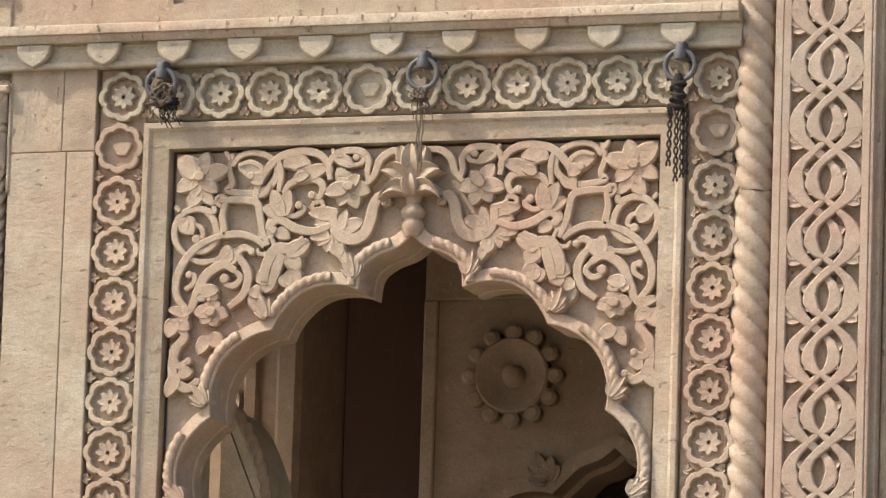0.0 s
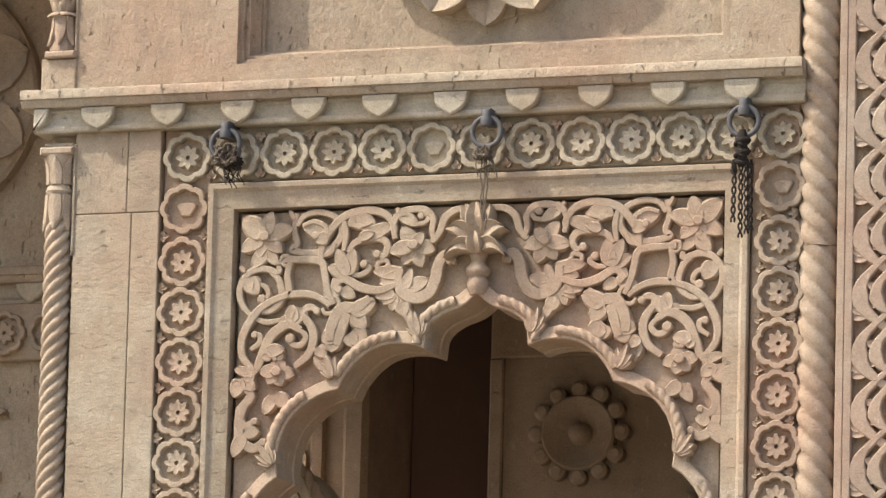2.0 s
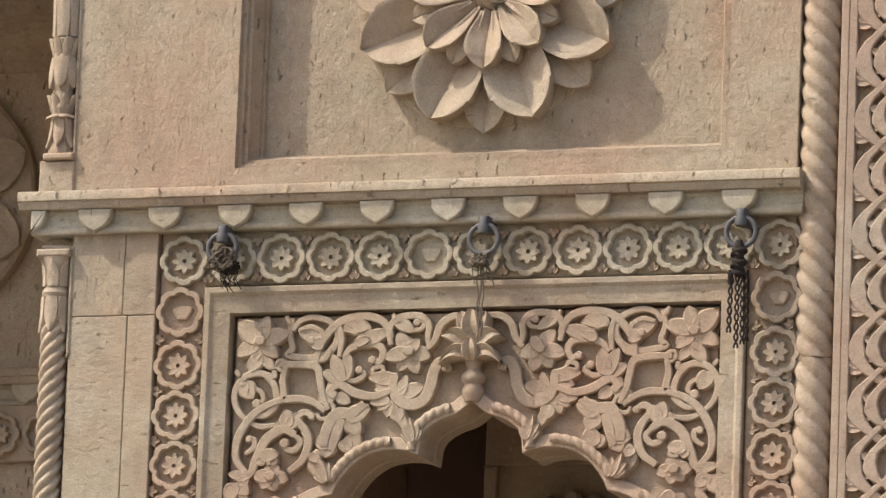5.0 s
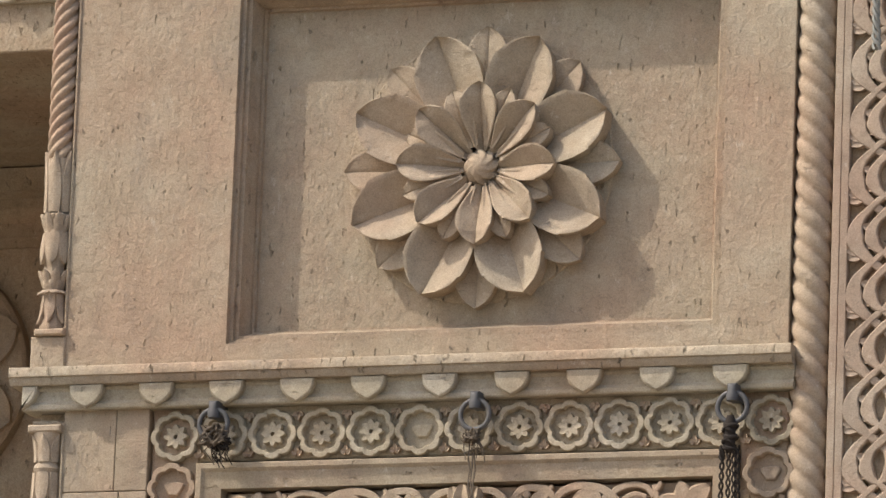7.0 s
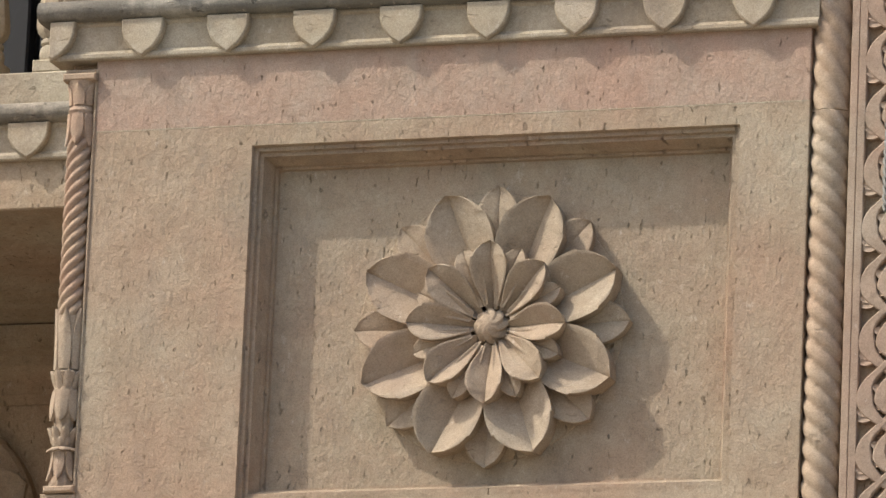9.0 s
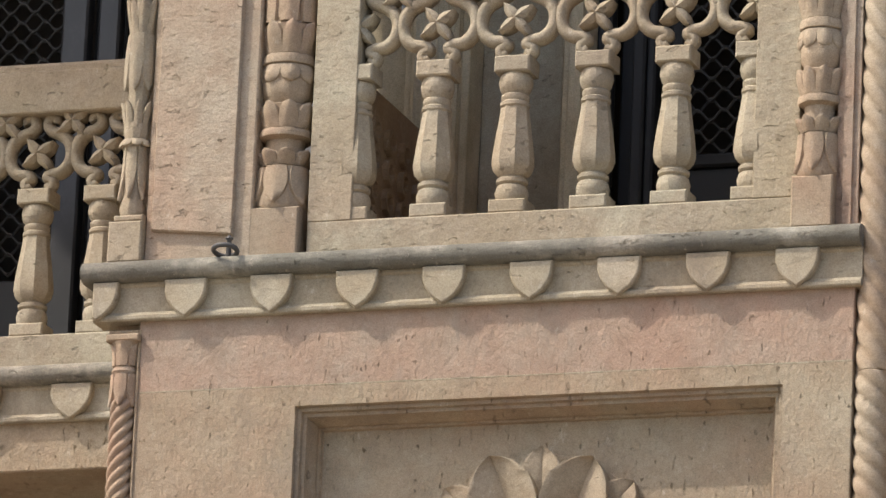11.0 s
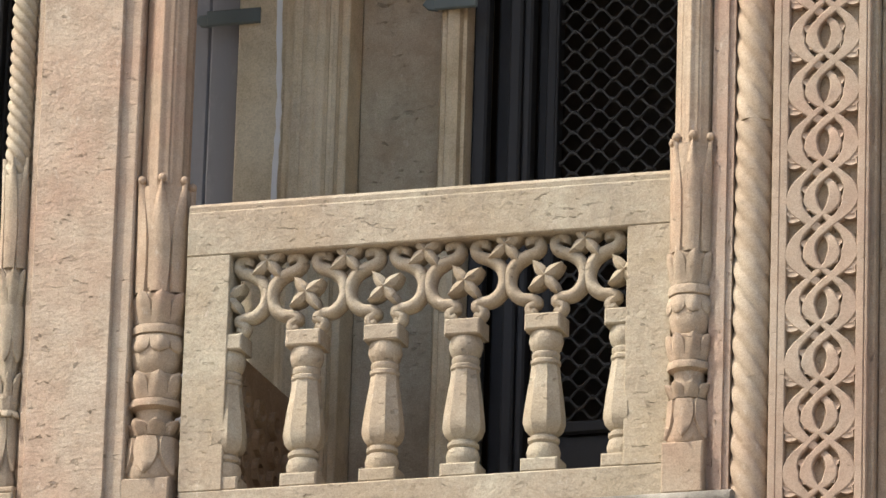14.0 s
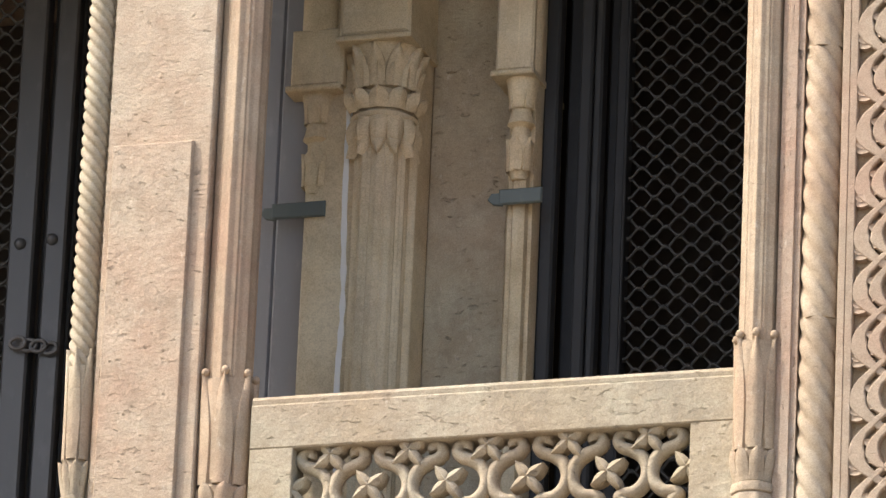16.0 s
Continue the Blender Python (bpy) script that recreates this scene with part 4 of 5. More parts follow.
def half_column(x, r, z0, label, y, mat):
    t = thing("half_column", (x, y, z0), label, "column", "half columns of the balcony")
    part("plinth", Geo().box(x - r * 0.98, x + r * 0.92, y - r * 0.90, y + 0.12, z0, z0 + 0.125), mat, t)
    zz = z0 + 0.125
    pr = [(0.86, 0), (0.95, 0.01), (0.86, 0.05), (0.80, 0.10), (0.70, 0.112), (0.66, 0.15), (0.68, 0.176), (0.96, 0.182), (0.98, 0.192), (0.94, 0.200), (0.76, 0.204), (0.80, 0.24), (0.90, 0.262),
          (0.70, 0.268), (0.86, 0.285), (0.93, 0.315), (0.86, 0.345), (0.72, 0.360), (0.97, 0.366), (0.99, 0.378), (0.94, 0.388), (0.74, 0.392), (0.78, 0.43), (0.92, 0.464), (0.80, 0.472), (0.82, 0.50), (0.90, 0.60), (0.94, 0.70), (0.90, 0.74)]
    ribbed = lambda a, z: 1.0 + 0.035 * abs(math.sin(4 * a))
    part("base", Geo().lathe([(q * r, zz + h) for q, h in pr], x, y, 48, ribbed), mat, t, "", 45)
    g = Geo()
    leafy(g, x, y, zz + 0.105, zz + 0.010, 0.86 * r, 6, flare=1.20)
    leafy(g, x, y, zz + 0.110, zz + 0.148, 0.74 * r, 8, flare=1.42, lip=True)
    leafy(g, x, y, zz + 0.203, zz + 0.268, 0.80 * r, 8, flare=1.28, lip=True)
    leafy(g, x, y, zz + 0.362, zz + 0.316, 0.84 * r, 8, flare=1.16, lip=True)
    leafy(g, x, y, zz + 0.391, zz + 0.472, 0.80 * r, 8, flare=1.30, lip=True)
    part("leaf_ring", g, mat, t, "", 50)
    g = Geo()
    leafy(g, x, y, zz + 0.47, zz + 0.755, 0.90 * r, 7, flare=1.10, width=0.95)
    leafy(g, x, y, zz + 0.48, zz + 0.66, 0.84 * r, 6, flare=1.10, width=0.6)
    for k in range(7):
        a = 2 * math.pi * (k + 0.5) / 7
        bx, by, bz = x + 0.98 * r * math.cos(a), y + 0.98 * r * math.sin(a), zz + 0.757
        g.lathe([(0.002, bz - 0.012), (0.009, bz - 0.006), (0.011, bz), (0.008, bz + 0.008), (0.001, bz + 0.012)], bx, by, 8)
    part("leaf_sheath", g, mat, t, "", 50)
    part("fluted_shaft", Geo().lathe([(0.84 * r, zz + 0.70), (0.84 * r, 9.2)], x, y, 72, lambda a, z: 1 - 0.13 * max(0.0, math.cos(6 * a)) ** 6 + 0.05 * math.cos(12 * a)), mat, t, "", 30)
    return t


half_column(-0.735, 0.068, 6.442, "half-round stone column with carved leaf rings and crown", 0.062, CARVED)
half_column(0.612, 0.053, 6.442, "half-round stone column with carved leaf rings and crown", 0.026, PALE)
# jamb beside the right-hand column
g = Geo().rise([(0.660, 0.08), (0.660, 0.012), (0.676, 0.010), (0.678, 0.002), (0.700, 0.0), (0.702, 0.006), (0.716, 0.006), (0.716, 0.08)], 6.442, 9.2)
part("jamb", g, PINK, wall_front)
corner_column("corner_column", 6.545, 9.2, 0.0, 0.80, "rope-twisted corner column above a carved leafy base", -1, -1.103)
part("corner_block", Geo().box(-1.150, -1.063, -0.022, 0.06, 6.442, 6.545), CREAM, wall_front)
g = Geo().box(-1.130, -1.063, 0.03, 0.06, 6.545, 9.2)
part("corner_slab", g, BUFF, wall_front)

# ---- balustrades ----


def baluster_meshes():
    """Vase, foot block and head block of one baluster, about its foot."""
    g = Geo()
    pr = [(0.034, 0.028), (0.039, 0.042), (0.041, 0.056), (0.037, 0.070), (0.032, 0.074), (0.038, 0.080), (0.038, 0.088), (0.031, 0.093), (0.033, 0.100)]
    g.lathe(pr, 0, 0, 24)
    pr = [(0.036, 0.097), (0.046, 0.108), (0.0515, 0.126), (0.0505, 0.146), (0.045, 0.190), (0.038, 0.235), (0.0335, 0.270)]
    g.lathe(pr, 0, 0, 8, None, 1.0, math.pi / 8)
    pr = [(0.030, 0.266), (0.036, 0.272), (0.036, 0.280), (0.031, 0.284), (0.034, 0.290), (0.034, 0.298), (0.030, 0.302), (0.037, 0.312), (0.0415, 0.328), (0.039, 0.346), (0.034, 0.356)]
    g.lathe(pr, 0, 0, 24)
    foot = Geo().box(-0.046, 0.046, -0.040, 0.040, 0.0, 0.034)
    head = Geo().box(-0.044, 0.044, -0.042, 0.042, 0.352, 0.392)
    return [mesh_of(q, n, CREAM, (0, 0, 0), 28) for q, n in ((g, "baluster"), (foot, "foot_block"), (head, "head_block"))]


BALUSTER, FOOT, HEAD = baluster_meshes()


def strand_geo(side, p):
    """One S-shaped bar of the pierced band, from a baluster's head to the rail."""
    k = p / 0.2
    line = smooth([(0.024 * k, 0.410), (0.036 * k, 0.401), (0.042 * k, 0.416), (0.024 * k, 0.428), (0.036 * k, 0.437), (0.064 * k, 0.441), (0.087 * k, 0.462), (0.094 * k, 0.493),
                   (0.082 * k, 0.525), (0.056 * k, 0.544), (0.030 * k, 0.554), (0.018 * k, 0.570), (0.028 * k, 0.588), (0.046 * k, 0.584), (0.044 * k, 0.572)], 5)
    r = [0.0120 + 0.0048 * math.sin(math.pi * i / (len(line) - 1)) for i in range(len(line))]
    return Geo().tube([(side * q.x, 0.0, q.y) for q in line], r, 10, 1.5)


def quatrefoil_geo():
    g = Geo()
    for k in range(4):
        g.leaf(0, 0, radians(38 + 90 * k), 0.052, 0.0260, -0.020, 0.014, -0.007)
    return g.lathe([(0.001, -0.009), (0.008, -0.006), (0.009, 0.0), (0.008, 0.006), (0.001, 0.009)], 0, -0.022, 10)


def balustrade(x0, x1, ox0, ox1, xs, p, y, label, zb=6.442):
    """Stone rail with a pierced band over balusters; y is its front."""
    z0, z1, zt = 6.530, 7.122, 7.258
    t = thing("balustrade", ((x0 + x1) / 2, y, zb), label, "balustrade")
    c = y + 0.045
    part("top_rail", Geo().run([(y + 0.09, zt), (y + 0.012, zt), (y + 0.003, zt - 0.010), (y + 0.004, zt - 0.022), (y, zt - 0.026), (y, z1 + 0.004), (y + 0.004, z1), (y + 0.09, z1)], x0, x1), CREAM, t, "", 30)
    part("bottom_rail", Geo().box(x0, x1, y, y + 0.09, zb, z0), CREAM, t)
    part("stile", Geo().box(x0, ox0, y + 0.0005, y + 0.09, z0, z1, 0.002), CREAM, t)
    part("stile", Geo().box(ox1, x1, y + 0.0005, y + 0.09, z0, z1, 0.002), CREAM, t)
    left, right = mesh_of(strand_geo(-1, p), "strand", CREAM, (0, 0, 0), 60), mesh_of(strand_geo(1, p), "strand", CREAM, (0, 0, 0), 60)
    quat = mesh_of(quatrefoil_geo(), "quatrefoil", CREAM, (0, 0, 0), 40)
    for x in xs:
        b = piece("baluster", BALUSTER, t, (x, c, z0))
        piece("foot_block", FOOT, b, (x, c, z0))
        piece("head_block", HEAD, b, (x, c, z0))
        for me, s in ((left, -1), (right, 1)):
            if ox0 - 0.02 < x + s * 0.03 < ox1 + 0.02:
                piece("strand", me, t, (x, c, z0))
        piece("quatrefoil", quat, t, (x, c, z0 + 0.489))
        if x + p / 2 < ox1:
            piece("quatrefoil", quat, t, (x + p / 2, c, z0 + 0.574))
    return t


XS = [-0.553, -0.354, -0.156, 0.046, 0.246, 0.444]
balustrade(-0.655, 0.565, -0.545, 0.454, XS, 0.2, 0.018, "cream stone balustrade with vase balusters and pierced interlace band")
balustrade(-3.2, -1.105, -3.1, -1.3, [-1.353 - 0.182 * k for k in range(9)], 0.182, 0.86, "stone balustrade of the recessed balcony with pierced band")

# ---- inside the balcony ----
side_panel = thing("side_parapet", (-0.55, 0.18, 6.44), "low pierced stone parapet at the balcony's side, in shade", "parapet")
# the parapet's shade is painted in by its darker stone
g = Geo().box(-0.60, -0.552, 0.12, 0.62, 6.44, 6.905)
part("slab", g, SHADE_STONE, side_panel)
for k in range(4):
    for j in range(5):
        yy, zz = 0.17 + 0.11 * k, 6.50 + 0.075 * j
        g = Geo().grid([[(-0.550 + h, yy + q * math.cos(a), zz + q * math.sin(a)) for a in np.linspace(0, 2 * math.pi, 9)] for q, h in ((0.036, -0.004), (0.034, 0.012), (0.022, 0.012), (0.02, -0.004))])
        part("tracery_ring", g, SHADE_STONE, side_panel)

pillar = thing("balcony_pillar", (-0.5, 0.75, 6.44), "weathered stone pillar cluster with fluted half column and leaf capital", "pillar")
g = Geo().box(-0.815, -0.675, 0.76, 1.2, 6.44, 9.2).box(-0.674, -0.530, 0.80, 1.2, 6.44, 9.2)
part("pier_body", g, LIMEWASH_DAYLIT, pillar)
part("recess", Geo().box(-0.529, -0.285, 0.90, 1.2, 6.44, 9.2), CREAM, pillar)
drip = smooth([(-0.697, 7.30), (-0.703, 7.55), (-0.698, 7.75), (-0.706, 8.05), (-0.704, 8.32)], 6)
part("lime_drip", Geo().ribbon(drip, [0.004 + 0.005 * abs(math.sin(1.7 * i)) for i in range(len(drip))], 0.7575, 0.7605, 0.001), LIMEDRIP, pillar, "pale bluish lime streak")
part("edge_pilaster", Geo().rise([(-0.284, 1.0), (-0.284, 0.80), (-0.272, 0.775), (-0.262, 0.78), (-0.256, 0.768), (-0.24, 0.766), (-0.226, 0.772), (-0.222, 0.79), (-0.212, 0.79), (-0.208, 0.81), (-0.208, 1.0)], 6.44, 9.2), LIMEWASH_DAYLIT, pillar, "", 30)
flut = lambda a, z: 1 - 0.12 * (0.5 + 0.5 * math.cos(11 * a)) ** 7 + 0.03 * math.cos(22 * a)
PX = -0.618
part("fluted_shaft", Geo().lathe([(0.080, 6.44), (0.080, 6.56), (0.071, 6.60), (0.071, 8.24)], PX, 0.785, 132, flut), LIMEWASH_DAYLIT, pillar, "", 30)
part("capital", Geo().lathe([(0.072, 8.21), (0.073, 8.235), (0.086, 8.242), (0.088, 8.252), (0.078, 8.262), (0.077, 8.275), (0.086, 8.300), (0.074, 8.320), (0.072, 8.33), (0.080, 8.38), (0.092, 8.43), (0.094, 8.44)], PX, 0.785, 40), LIMEWASH_DAYLIT, pillar, "", 45)
g = leafy(Geo(), PX, 0.785, 8.245, 8.140, 0.075, 11, flare=1.14)
leafy(g, PX, 0.785, 8.242, 8.175, 0.077, 11, flare=1.10, lip=True)
part("hanging_leaves", g, LIMEWASH_DAYLIT, pillar, "", 50)
part("scallop_ring", leafy(Geo(), PX, 0.785, 8.262, 8.315, 0.080, 11, flare=1.26, lip=True), LIMEWASH_DAYLIT, pillar, "", 50)
g = leafy(Geo(), PX, 0.785, 8.322, 8.436, 0.080, 10, flare=1.24)
leafy(g, PX, 0.785, 8.322, 8.385, 0.080, 15, flare=1.14)
part("leaf_ring", g, LIMEWASH_DAYLIT, pillar, "", 50)
g = Geo().box(-0.716, -0.524, 0.68, 1.0, 8.455, 9.2, 0.01)
g.box(-0.722, -0.518, 0.674, 1.0, 8.440, 8.454, 0.003)
part("abacus", g, LIMEWASH_DAYLIT, pillar)
# small side capitals
part("side_block", Geo().box(-0.858, -0.7165, 0.725, 0.99, 8.345, 8.50, 0.006).box(-0.868, -0.7225, 0.715, 0.99, 8.330, 8.3445), LIMEWASH_DAYLIT, pillar)
part("side_block", Geo().box(-0.305, -0.205, 0.725, 0.99, 8.345, 9.2, 0.006).box(-0.315, -0.200, 0.715, 0.99, 8.330, 8.3445), LIMEWASH_DAYLIT, pillar)
for x, zt in ((-0.795, 8.30), (-0.245, 8.30)):
    g = Geo().lathe([(0.02, zt - 0.24), (0.030, zt - 0.20), (0.034, zt - 0.14), (0.022, zt - 0.12), (0.022, zt - 0.10), (0.036, zt - 0.09), (0.030, zt - 0.07), (0.026, zt - 0.05), (0.036, zt), (0.05, zt + 0.06), (0.052, zt + 0.9)], x, 0.775, 20)
    leafy(g, x, 0.775, zt - 0.05, zt + 0.055, 0.030, 6, flare=1.5)
    leafy(g, x, 0.775, zt - 0.22, zt - 0.13, 0.030, 6, flare=1.15)
    part("side_capital", g, LIMEWASH_DAYLIT, pillar, "", 50)
for x0, x1, z, nm in ((-0.90, -0.755, 8.015, 0), (-0.29, -0.175, 8.010, 1)):
    strap = thing("iron_strap", ((x0 + x1) / 2, 0.75, z), "flat greenish iron strap clasping the pillar", "strap")
    g = Geo().box(x0, x1, 0.748, 0.760, z - 0.020, z + 0.022)
    g.prism([(x0 - 0.03, z - 0.004), (x0 - 0.015, z - 0.018), (x0 + 0.01, z - 0.022), (x0 + 0.01, z + 0.012), (x0 - 0.02, z + 0.012)], 0.750, 0.76, 0.002)
    part("band", g, PATINA, strap)
    part("rivet", Geo().lathe([(0.008, 0), (0.008, 0.004), (0.004, 0.007)], 0, 0, 10), PATINA, strap).matrix_basis = Matrix.Translation((0.02, 0.0, 0.0))


def plank(name, x0, x1, y, z0, z1, mat, parent):
    return part(name, Geo().box(x0, x1, y, y + 0.05, z0, z1, 0.006), mat, parent)


shutter = thing("door_leaf", (-0.86, 0.8, 6.44), "blue-grey painted wooden door leaf beside the pillar", "door")
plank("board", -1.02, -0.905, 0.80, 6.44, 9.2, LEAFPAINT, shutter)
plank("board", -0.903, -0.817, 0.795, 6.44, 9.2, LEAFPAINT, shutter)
doors = thing("wooden_door", (0.1, 0.85, 6.44), "dark blue-grey wooden door frame with wire-mesh panel", "door")
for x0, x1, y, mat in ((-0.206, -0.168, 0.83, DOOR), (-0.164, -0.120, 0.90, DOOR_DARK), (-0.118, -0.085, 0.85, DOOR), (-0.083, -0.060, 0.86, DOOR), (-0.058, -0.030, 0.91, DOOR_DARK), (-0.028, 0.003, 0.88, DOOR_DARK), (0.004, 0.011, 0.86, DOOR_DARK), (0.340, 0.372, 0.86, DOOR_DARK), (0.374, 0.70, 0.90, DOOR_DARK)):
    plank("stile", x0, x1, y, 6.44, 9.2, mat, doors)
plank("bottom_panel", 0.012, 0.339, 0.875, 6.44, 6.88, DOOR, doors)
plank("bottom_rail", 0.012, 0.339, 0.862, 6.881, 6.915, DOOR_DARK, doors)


def mesh_screen(x0, x1, z0, z1, y, parent, px=0.068, pz=0.054):
    """Crimped wires that meet in knots, in staggered rows."""
    g, h = Geo(), pz / 2
    cols = int((x1 - x0) / px * 8)
    for j in range(int((z1 - z0) / h)):
        pts, rad = [], []
        for i in range(cols + 1):
            w = math.cos(math.pi * i / 4 + math.pi * (j % 2))
            pts.append((x0 + i * px / 8, y + 0.003 * (-1) ** j, z0 + (j + 0.5) * h + 0.5 * h * math.copysign(abs(w) ** 0.8, w)))
            rad.append(0.0036 + 0.0030 * abs(w) ** 8)
        g.tube(pts, rad, 5)
    return part("wire_mesh", g, MESHWIRE, parent, "diamond wire mesh", 60)


mesh_screen(0.013, 0.338, 6.925, 9.15, 0.885, doors)
structure("wall_dark_room", Geo().box(-1.0, 1.45, 1.75, 1.85, 6.44, 9.2), DARK, "wall of the room behind the doors, coloured dark as unlit", "wall")

# doors of the recessed balcony
bay_doors = thing("wooden_door", (-1.5, 1.5, 6.44), "dark panelled wooden doors behind the recessed balustrade", "door")
# the dark board from -1.851 stands in for the black gap between leaves
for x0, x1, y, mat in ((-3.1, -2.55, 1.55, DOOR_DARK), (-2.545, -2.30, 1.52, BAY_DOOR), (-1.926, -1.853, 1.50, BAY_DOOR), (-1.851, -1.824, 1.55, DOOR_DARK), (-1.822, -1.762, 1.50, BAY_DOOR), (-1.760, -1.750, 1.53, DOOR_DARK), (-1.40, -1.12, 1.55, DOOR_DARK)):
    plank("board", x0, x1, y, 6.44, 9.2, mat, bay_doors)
for x0, x1 in ((-2.299, -1.927), (-1.749, -1.401)):
    plank("lower_panel", x0, x1, 1.53, 6.44, 6.88, BAY_DOOR, bay_doors)
for x, z in ((-1.892, 8.265), (-1.800, 8.271), (-1.892, 7.4), (-1.800, 7.4)):
    g = Geo().lathe([(0.017, 0.0), (0.016, 0.006), (0.009, 0.012), (0.002, 0.014)], 0, 0, 14)
    b = Geo()
    b.v, b.f = [(x + px, 1.50 - pz, z + py) for px, py, pz in g.v], g.f
    part("bolt", b, BAY_DOOR, bay_doors, "", 50)
mesh_screen(-2.295, -1.930, 6.9, 9.1, 1.54, bay_doors)
mesh_screen(-1.748, -1.405, 6.9, 9.1, 1.54, bay_doors)
chain = thing("door_chain", (-1.83, 1.49, 7.95), "short dark iron door chain between the leaves", "chain")
for k in range(4):
    a = np.linspace(0, 2 * math.pi, 15)
    part("link", Geo().tube([(-1.875 + 0.030 * k + 0.022 * math.cos(t), 1.485 + 0.006 * (k % 2), 7.975 - 0.006 * k + 0.016 * math.sin(t)) for t in a], 0.006, 6), IRON, chain)

# ---- behind the arched window ----
# hall wall, rosette and pilaster: dimness is put into the stone colour
hall = thing("hall_wall", (0.4, 1.0, 3.0), "dim inner hall wall with a rosette and a cusped arch", "wall panel")
h2, m2 = arch_half([(0.155, 4.175), (0.335, 4.075), (0.47, 3.93), (0.52, 3.75)], 4.285, 3.0)
HX = 0.165
inner = [(HX - x, z) for x, z in h2[::-1]] + [(HX + x, z) for x, z in h2[1:]]
g = Geo()
g = spandrel(inner, HX, -0.335, 1.5, 4.66, 3.8, 1.0)
g.grid([[(x, y, z) for x, z in offset(inner, k, [len(h2) - 1 - m for m in m2] + [len(h2) - 1 + m for m in m2])] for k, y in ((0.035, 0.995), (0.035, 0.975), (0.0, 0.972), (0.0, 1.05), (-0.012, 1.06), (-0.012, 1.19))])
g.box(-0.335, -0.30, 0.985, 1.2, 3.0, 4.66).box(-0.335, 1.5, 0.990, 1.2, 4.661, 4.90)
part("wall_face", g, SHADE_STONE, hall, "", 30)
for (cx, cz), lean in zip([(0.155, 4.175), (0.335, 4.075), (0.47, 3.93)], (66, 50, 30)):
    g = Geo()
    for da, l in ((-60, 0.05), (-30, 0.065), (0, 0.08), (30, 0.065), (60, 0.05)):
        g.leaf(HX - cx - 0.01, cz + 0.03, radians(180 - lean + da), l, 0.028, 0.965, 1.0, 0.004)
    part("palmette", g, SHADE_STONE, hall)
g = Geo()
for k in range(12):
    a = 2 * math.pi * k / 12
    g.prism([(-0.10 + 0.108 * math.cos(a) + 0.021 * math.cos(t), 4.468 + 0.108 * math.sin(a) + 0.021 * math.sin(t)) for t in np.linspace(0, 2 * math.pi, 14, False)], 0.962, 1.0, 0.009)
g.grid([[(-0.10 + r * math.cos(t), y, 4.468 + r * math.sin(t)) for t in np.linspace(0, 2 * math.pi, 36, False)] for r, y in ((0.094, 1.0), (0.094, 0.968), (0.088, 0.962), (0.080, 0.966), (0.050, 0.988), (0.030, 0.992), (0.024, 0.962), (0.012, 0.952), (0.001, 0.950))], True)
part("rosette", g, SHADE_STONE, hall, "", 40)
passage = thing("hall_doorway", (-0.5, 1.6, 3.0), "dark brown doorway recess of the inner hall", "doorway")
part("door_panel", Geo().box(-0.64, -0.34, 1.3, 1.36, 3.0, 4.9), HALLWOOD, passage)
g = Geo().rise([(-1.02, 1.2), (-1.02, 1.0), (-0.80, 1.0), (-0.79, 0.985), (-0.765, 0.985), (-0.76, 1.0), (-0.715, 1.0), (-0.70, 0.975), (-0.66, 0.975), (-0.645, 0.99), (-0.645, 1.5), (-0.72, 1.5)], 3.0, 4.9)
part("pilaster", g, SHADE_STONE, passage, "", 30)
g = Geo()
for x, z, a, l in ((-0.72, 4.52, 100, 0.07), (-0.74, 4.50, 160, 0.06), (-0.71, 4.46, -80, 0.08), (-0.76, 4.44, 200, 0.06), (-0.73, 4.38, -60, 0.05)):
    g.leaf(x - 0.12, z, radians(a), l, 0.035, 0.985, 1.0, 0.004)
part("leaf_relief", g, SHADE_STONE, passage)
# side arch at the left of the hall; its pale colour stands in for daylight
side_arch = thing("side_arch", (-0.62, 0.6, 3.0), "daylit side arch of the hall seen past the window jamb", "arch")
prof_ = smooth([(-0.700, 4.345), (-0.662, 4.31), (-0.628, 4.25), (-0.596, 4.16), (-0.585, 4.08)], 6)
g = Geo().prism([(p.x, p.y) for p in prof_] + [(-0.585, 4.075), (-0.70, 4.085)], 0.56, 0.80, 0.008)
part("arch_stone", g, LIMEWASH_DAYLIT, side_arch, "", 40)
g = Geo().prism([(-0.69, 3.2), (-0.560, 3.2), (-0.565, 4.068), (-0.69, 4.078)], 0.57, 0.80, 0.008)
part("pier_stone", g, LIMEWASH_DAYLIT, side_arch)
part("leaf_roll", Geo().grid(wound([(p.x + 0.004, p.y + 0.004) for p in prof_], 0.575, 0.016, 90), True), CARVED, side_arch, "", 60)

# ---- the recessed lower bay ----
bay = thing("bay_panel", (-2.1, 2.1, 5.15), "shaded sandstone frieze bands of the recessed bay", "wall panel")
g = Geo()
g.run([(2.16, 6.165), (2.02, 6.165), (2.02, 6.10), (2.06, 6.09), (2.06, 6.06), (2.10, 6.03), (2.10, 5.99), (2.13, 5.97), (2.16, 5.97)], -3.2, -1.105)
part("cornice", g, BUFF, bay, "", 25)
g = Geo().box(-3.2, -1.105, 2.115, 2.16, 4.90, 5.055)
part("ground_band", g, CARVED, bay)
for k in range(14):
    piece("rosette", ROSETTE, bay, (-1.30 - 0.128 * k, 2.095, 4.972))
lot2 = copy_thing(lotus, Matrix.Translation((-2.33, 2.14, 5.618)))
lot2["label"] = "large shaded lotus medallion on the recessed wall"
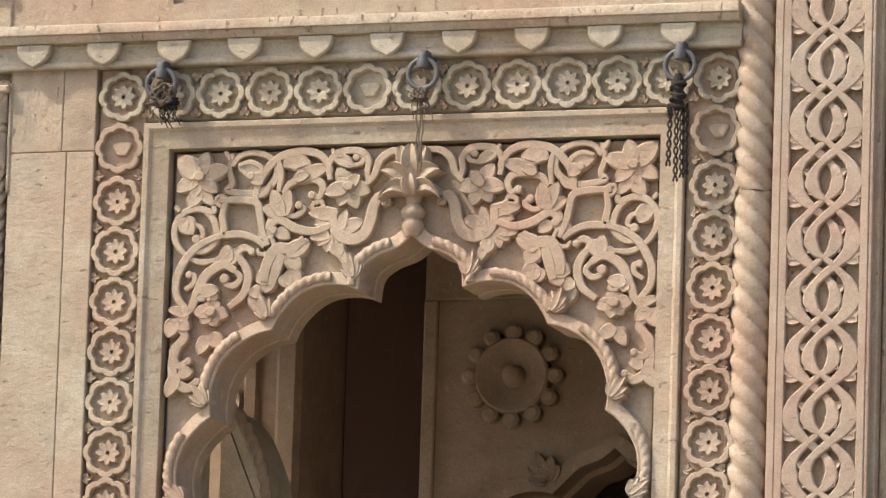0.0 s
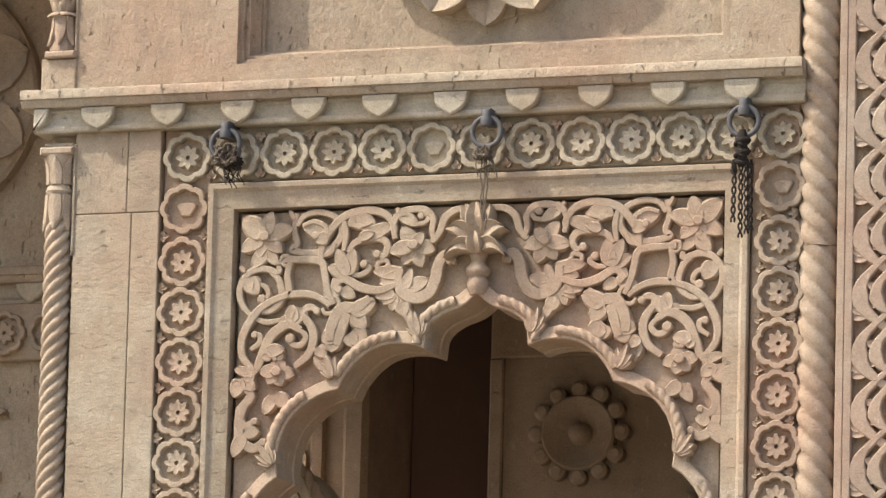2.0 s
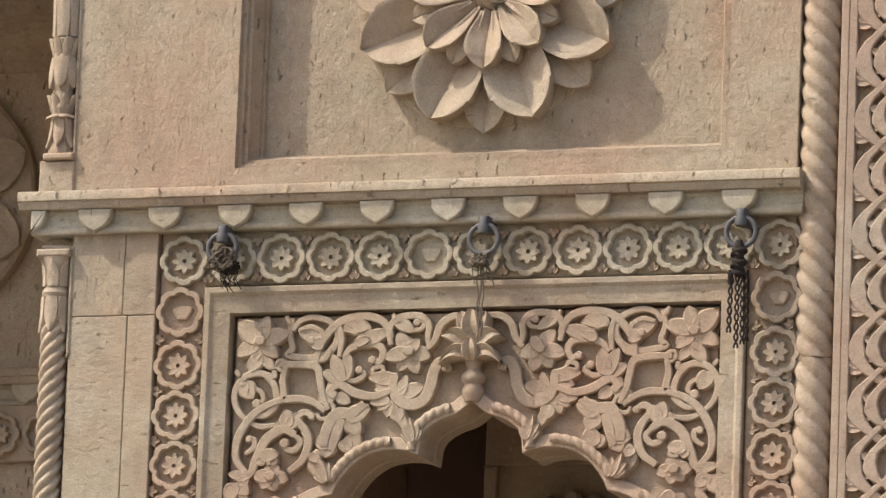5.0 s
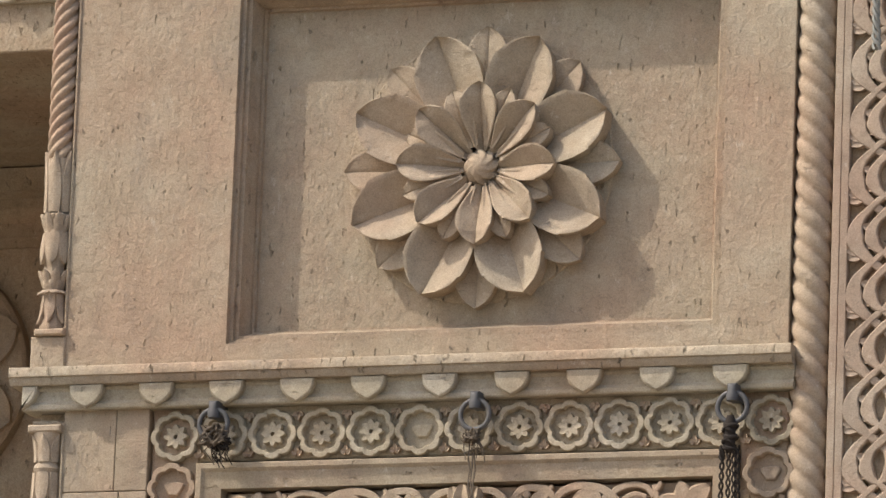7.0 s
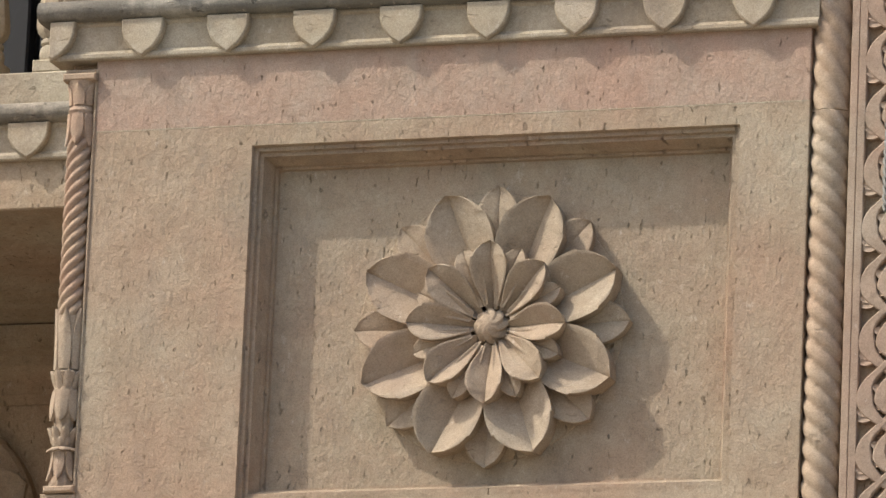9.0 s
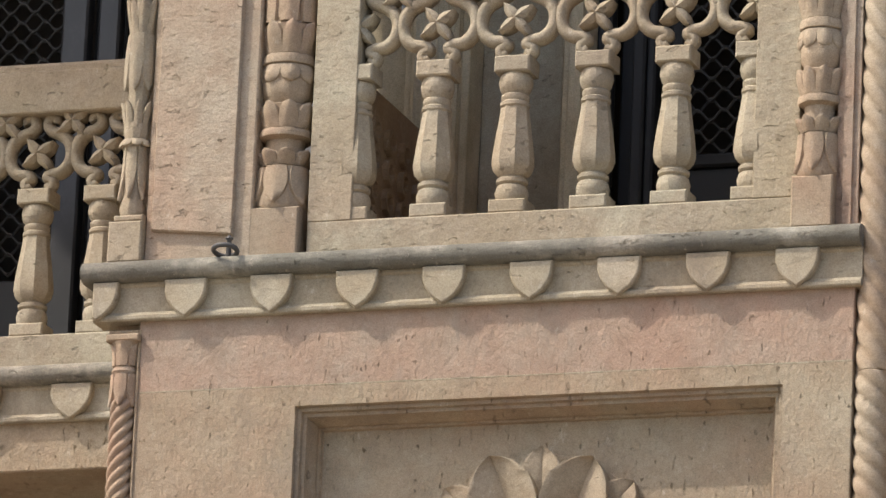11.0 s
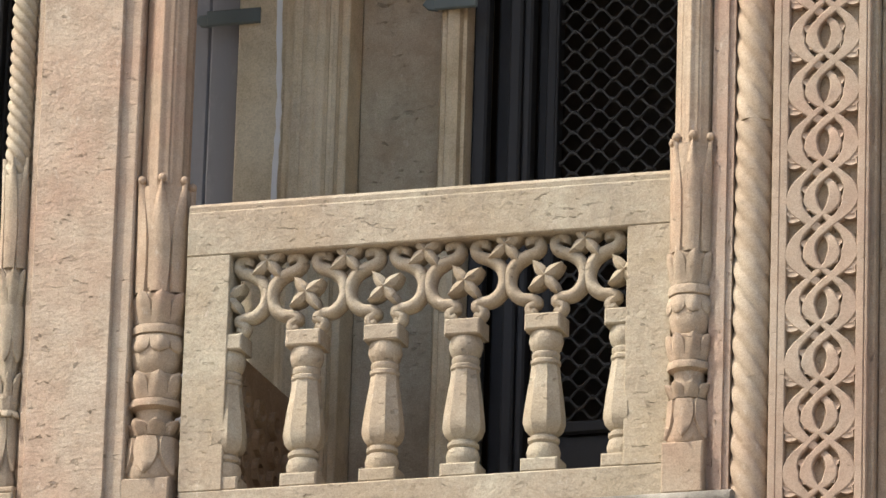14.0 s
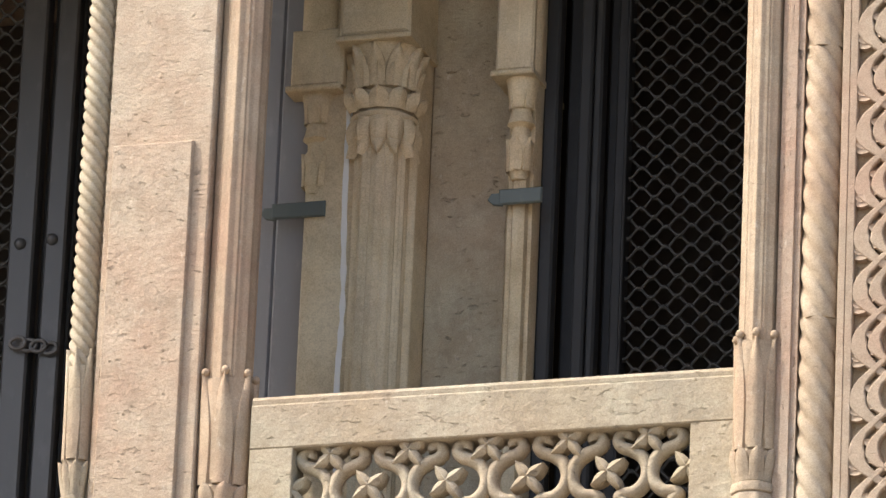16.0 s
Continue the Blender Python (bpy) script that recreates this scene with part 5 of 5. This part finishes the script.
g = Geo().prism([(-2.33 + 0.335 * math.cos(a), 5.618 + 0.335 * math.sin(a)) for a in np.linspace(0, 2 * math.pi, 64, False)], 2.09, 2.15, 0.01)
part("roundel", g, BUFF, bay)
g = Geo()
brnd = random.Random(9)
for k in range(46):
    x, z, a = brnd.uniform(-2.3, -1.4), brnd.uniform(3.9, 4.82), brnd.uniform(0, 6.28)
    g.leaf(x, z, a, brnd.uniform(0.06, 0.10), brnd.uniform(0.03, 0.05), 2.112, 2.15, 0.004, 0.4)
part("foliage_relief", g, CARVED, bay)

# ---- iron rings, twine and cord ----


def ring_thing(x, z, r, y=-0.062, tilt=0.0, label="dull iron ring hanging from a staple"):
    t = thing("iron_ring", (x, y, z), label, "ring", "iron rings on the facade")
    a = np.linspace(0, 2 * math.pi, 33)
    part("ring", Geo().tube([(x + r * math.cos(q), y - 0.8 * tilt * r * math.sin(q), z - r * 0.98 * (1 - tilt) + r * math.sin(q) * (1 - 0.72 * tilt)) for q in a], 0.0062, 10), IRON, t, "", 60)
    if tilt:
        g = Geo().lathe([(0.007, z - 0.02), (0.006, z + 0.03), (0.010, z + 0.034), (0.004, z + 0.042)], x + 0.002, y + 0.018, 10)
    else:
        g = Geo().box(x - 0.011, x + 0.011, y - 0.012, y + 0.07, z - 0.016, z + 0.020, 0.005)
        g.lathe([(0.014, z - 0.02), (0.016, z - 0.008), (0.012, z + 0.004)], x, y, 12)
    part("staple", g, IRON, t, "", 50)
    return t


RING = [(-0.660, 5.036), (-0.018, 5.040), (0.600, 5.040)]
for x, z in RING:
    ring_thing(x, z, 0.035, -0.045)
ring_thing(-0.836, 6.450, 0.029, -0.045, 1.0, "iron ring resting on the balcony ledge")

trn = random.Random(11)


def knot(x, z, r, n, mat, label, y=-0.050):
    """A wad of old twine tied round a ring."""
    t = thing("twine_knot", (x, y, z), label, "twine")
    g = Geo()
    for k in range(n):
        a, b = trn.uniform(0, 6.28), trn.uniform(0, 6.28)
        pts = []
        for i in range(9):
            s = i / 8 * trn.uniform(2.0, 5.0)
            pts.append((x + r * math.cos(a + s) * trn.uniform(0.5, 1.1), y + 0.7 * r * math.sin(b + s) - 0.004, z + r * 0.8 * math.sin(a * 1.7 + s) * trn.uniform(0.5, 1.2)))
        g.tube([(p.x, p.y, p.z) for p in smooth(pts, 2)], 0.0022, 4)
    part("wad", g, mat, t, "", 60)
    for k in range(8):
        x0, z0 = x + trn.uniform(-r, r), z - r * 0.5
        g = Geo().tube([(x0, y, z0), (x0 + trn.uniform(-0.015, 0.015), y - 0.004, z0 - 0.02), (x0 + trn.uniform(-0.025, 0.025), y, z0 - trn.uniform(0.03, 0.055))], 0.0014, 4)
        part("frayed_end", g, mat, t)
    return t


knot(-0.652, 4.972, 0.030, 34, STRAW, "wad of dirty twine knotted on an iron ring")
knot(-0.636, 4.955, 0.020, 16, ROPE_BLACK, "blackened twine remnant below the ring")
t = knot(-0.022, 4.955, 0.018, 22, STRAW, "frayed twine hanging from an iron ring")
g = Geo()
for k in range(3):
    x0 = -0.026 + 0.006 * k
    g.tube([(x0 + trn.uniform(-0.004, 0.004), -0.048, 4.95 - 0.025 * i) for i in range(6 + k)], 0.002, 5)
part("cord", g, STRAW, t)
tassel = thing("cord_tassel", (0.600, -0.05, 4.75), "blackened plaited cords hanging from an iron ring", "cord")
g = Geo()
for k in range(7):
    zc = 4.965 - 0.009 * k
    a = np.linspace(0, 2 * math.pi, 13)
    g = Geo().tube([(0.598 + (0.013 + 0.004 * math.sin(2.1 * k)) * math.cos(q), -0.05 + 0.014 * math.sin(q), zc + 0.006 * math.sin(q + 2 * k)) for q in a], 0.0048, 6)
    part("binding", g, ROPE_BLACK, tassel, "", 60)
g = Geo().lathe([(0.010, 4.90), (0.013, 4.93), (0.013, 4.97), (0.008, 4.985)], 0.598, -0.05, 12)
part("core", g, ROPE_BLACK, tassel, "", 60)
g = Geo()
for a in (0, 2.1, 4.2):
    g.tube([(0.580 + 0.003 * math.cos(a + 3 * i), -0.05, 4.915 - 0.008 * i) for i in range(5)], 0.006, 6)
part("stub", g, ROPE_BLACK, tassel)
for k, (dx, ln) in enumerate(((-0.012, 0.150), (0.002, 0.185), (0.014, 0.178), (0.022, 0.168))):
    g = Geo()
    for ph in (0, math.pi):
        pts = []
        for i in range(int(ln / 0.004)):
            q = i * 0.55 + ph + k
            pts.append((0.594 + dx * (1 + 0.25 * i / 40) + 0.0042 * math.cos(q), -0.052 + 0.0042 * math.sin(q) + 0.002 * k % 0.004, 4.915 - 0.004 * i))
        g.tube(pts, 0.0026, 5)
    part("plaited_cord", g, ROPE_BLACK, tassel, "", 60)

# cord tied to a staple on the interlaced panel
cord_ring = thing("iron_staple", (0.928, -0.02, 6.09), "grey iron staple set in the interlaced panel", "staple", "iron rings on the facade")
part("staple", Geo().box(0.912, 0.944, -0.045, 0.04, 6.045, 6.095, 0.006), IRON, cord_ring)
hanging = thing("white_cord", (0.922, -0.05, 5.84), "greyish white twisted cord hanging on the panel", "cord")
for ph in (0.0, 2.1, 4.2):
    pts = []
    for i in range(56):
        q = i * 0.42 + ph
        pts.append((0.924 - 0.006 * math.sin(i / 20) + 0.006 * math.cos(q) * (1 + 0.3 * (i > 44)), -0.048 + 0.005 * math.sin(q), 6.075 - 0.0044 * i))
    part("strand", Geo().tube(pts, 0.0042, 6), TWINE_WHITE, hanging, "", 60)
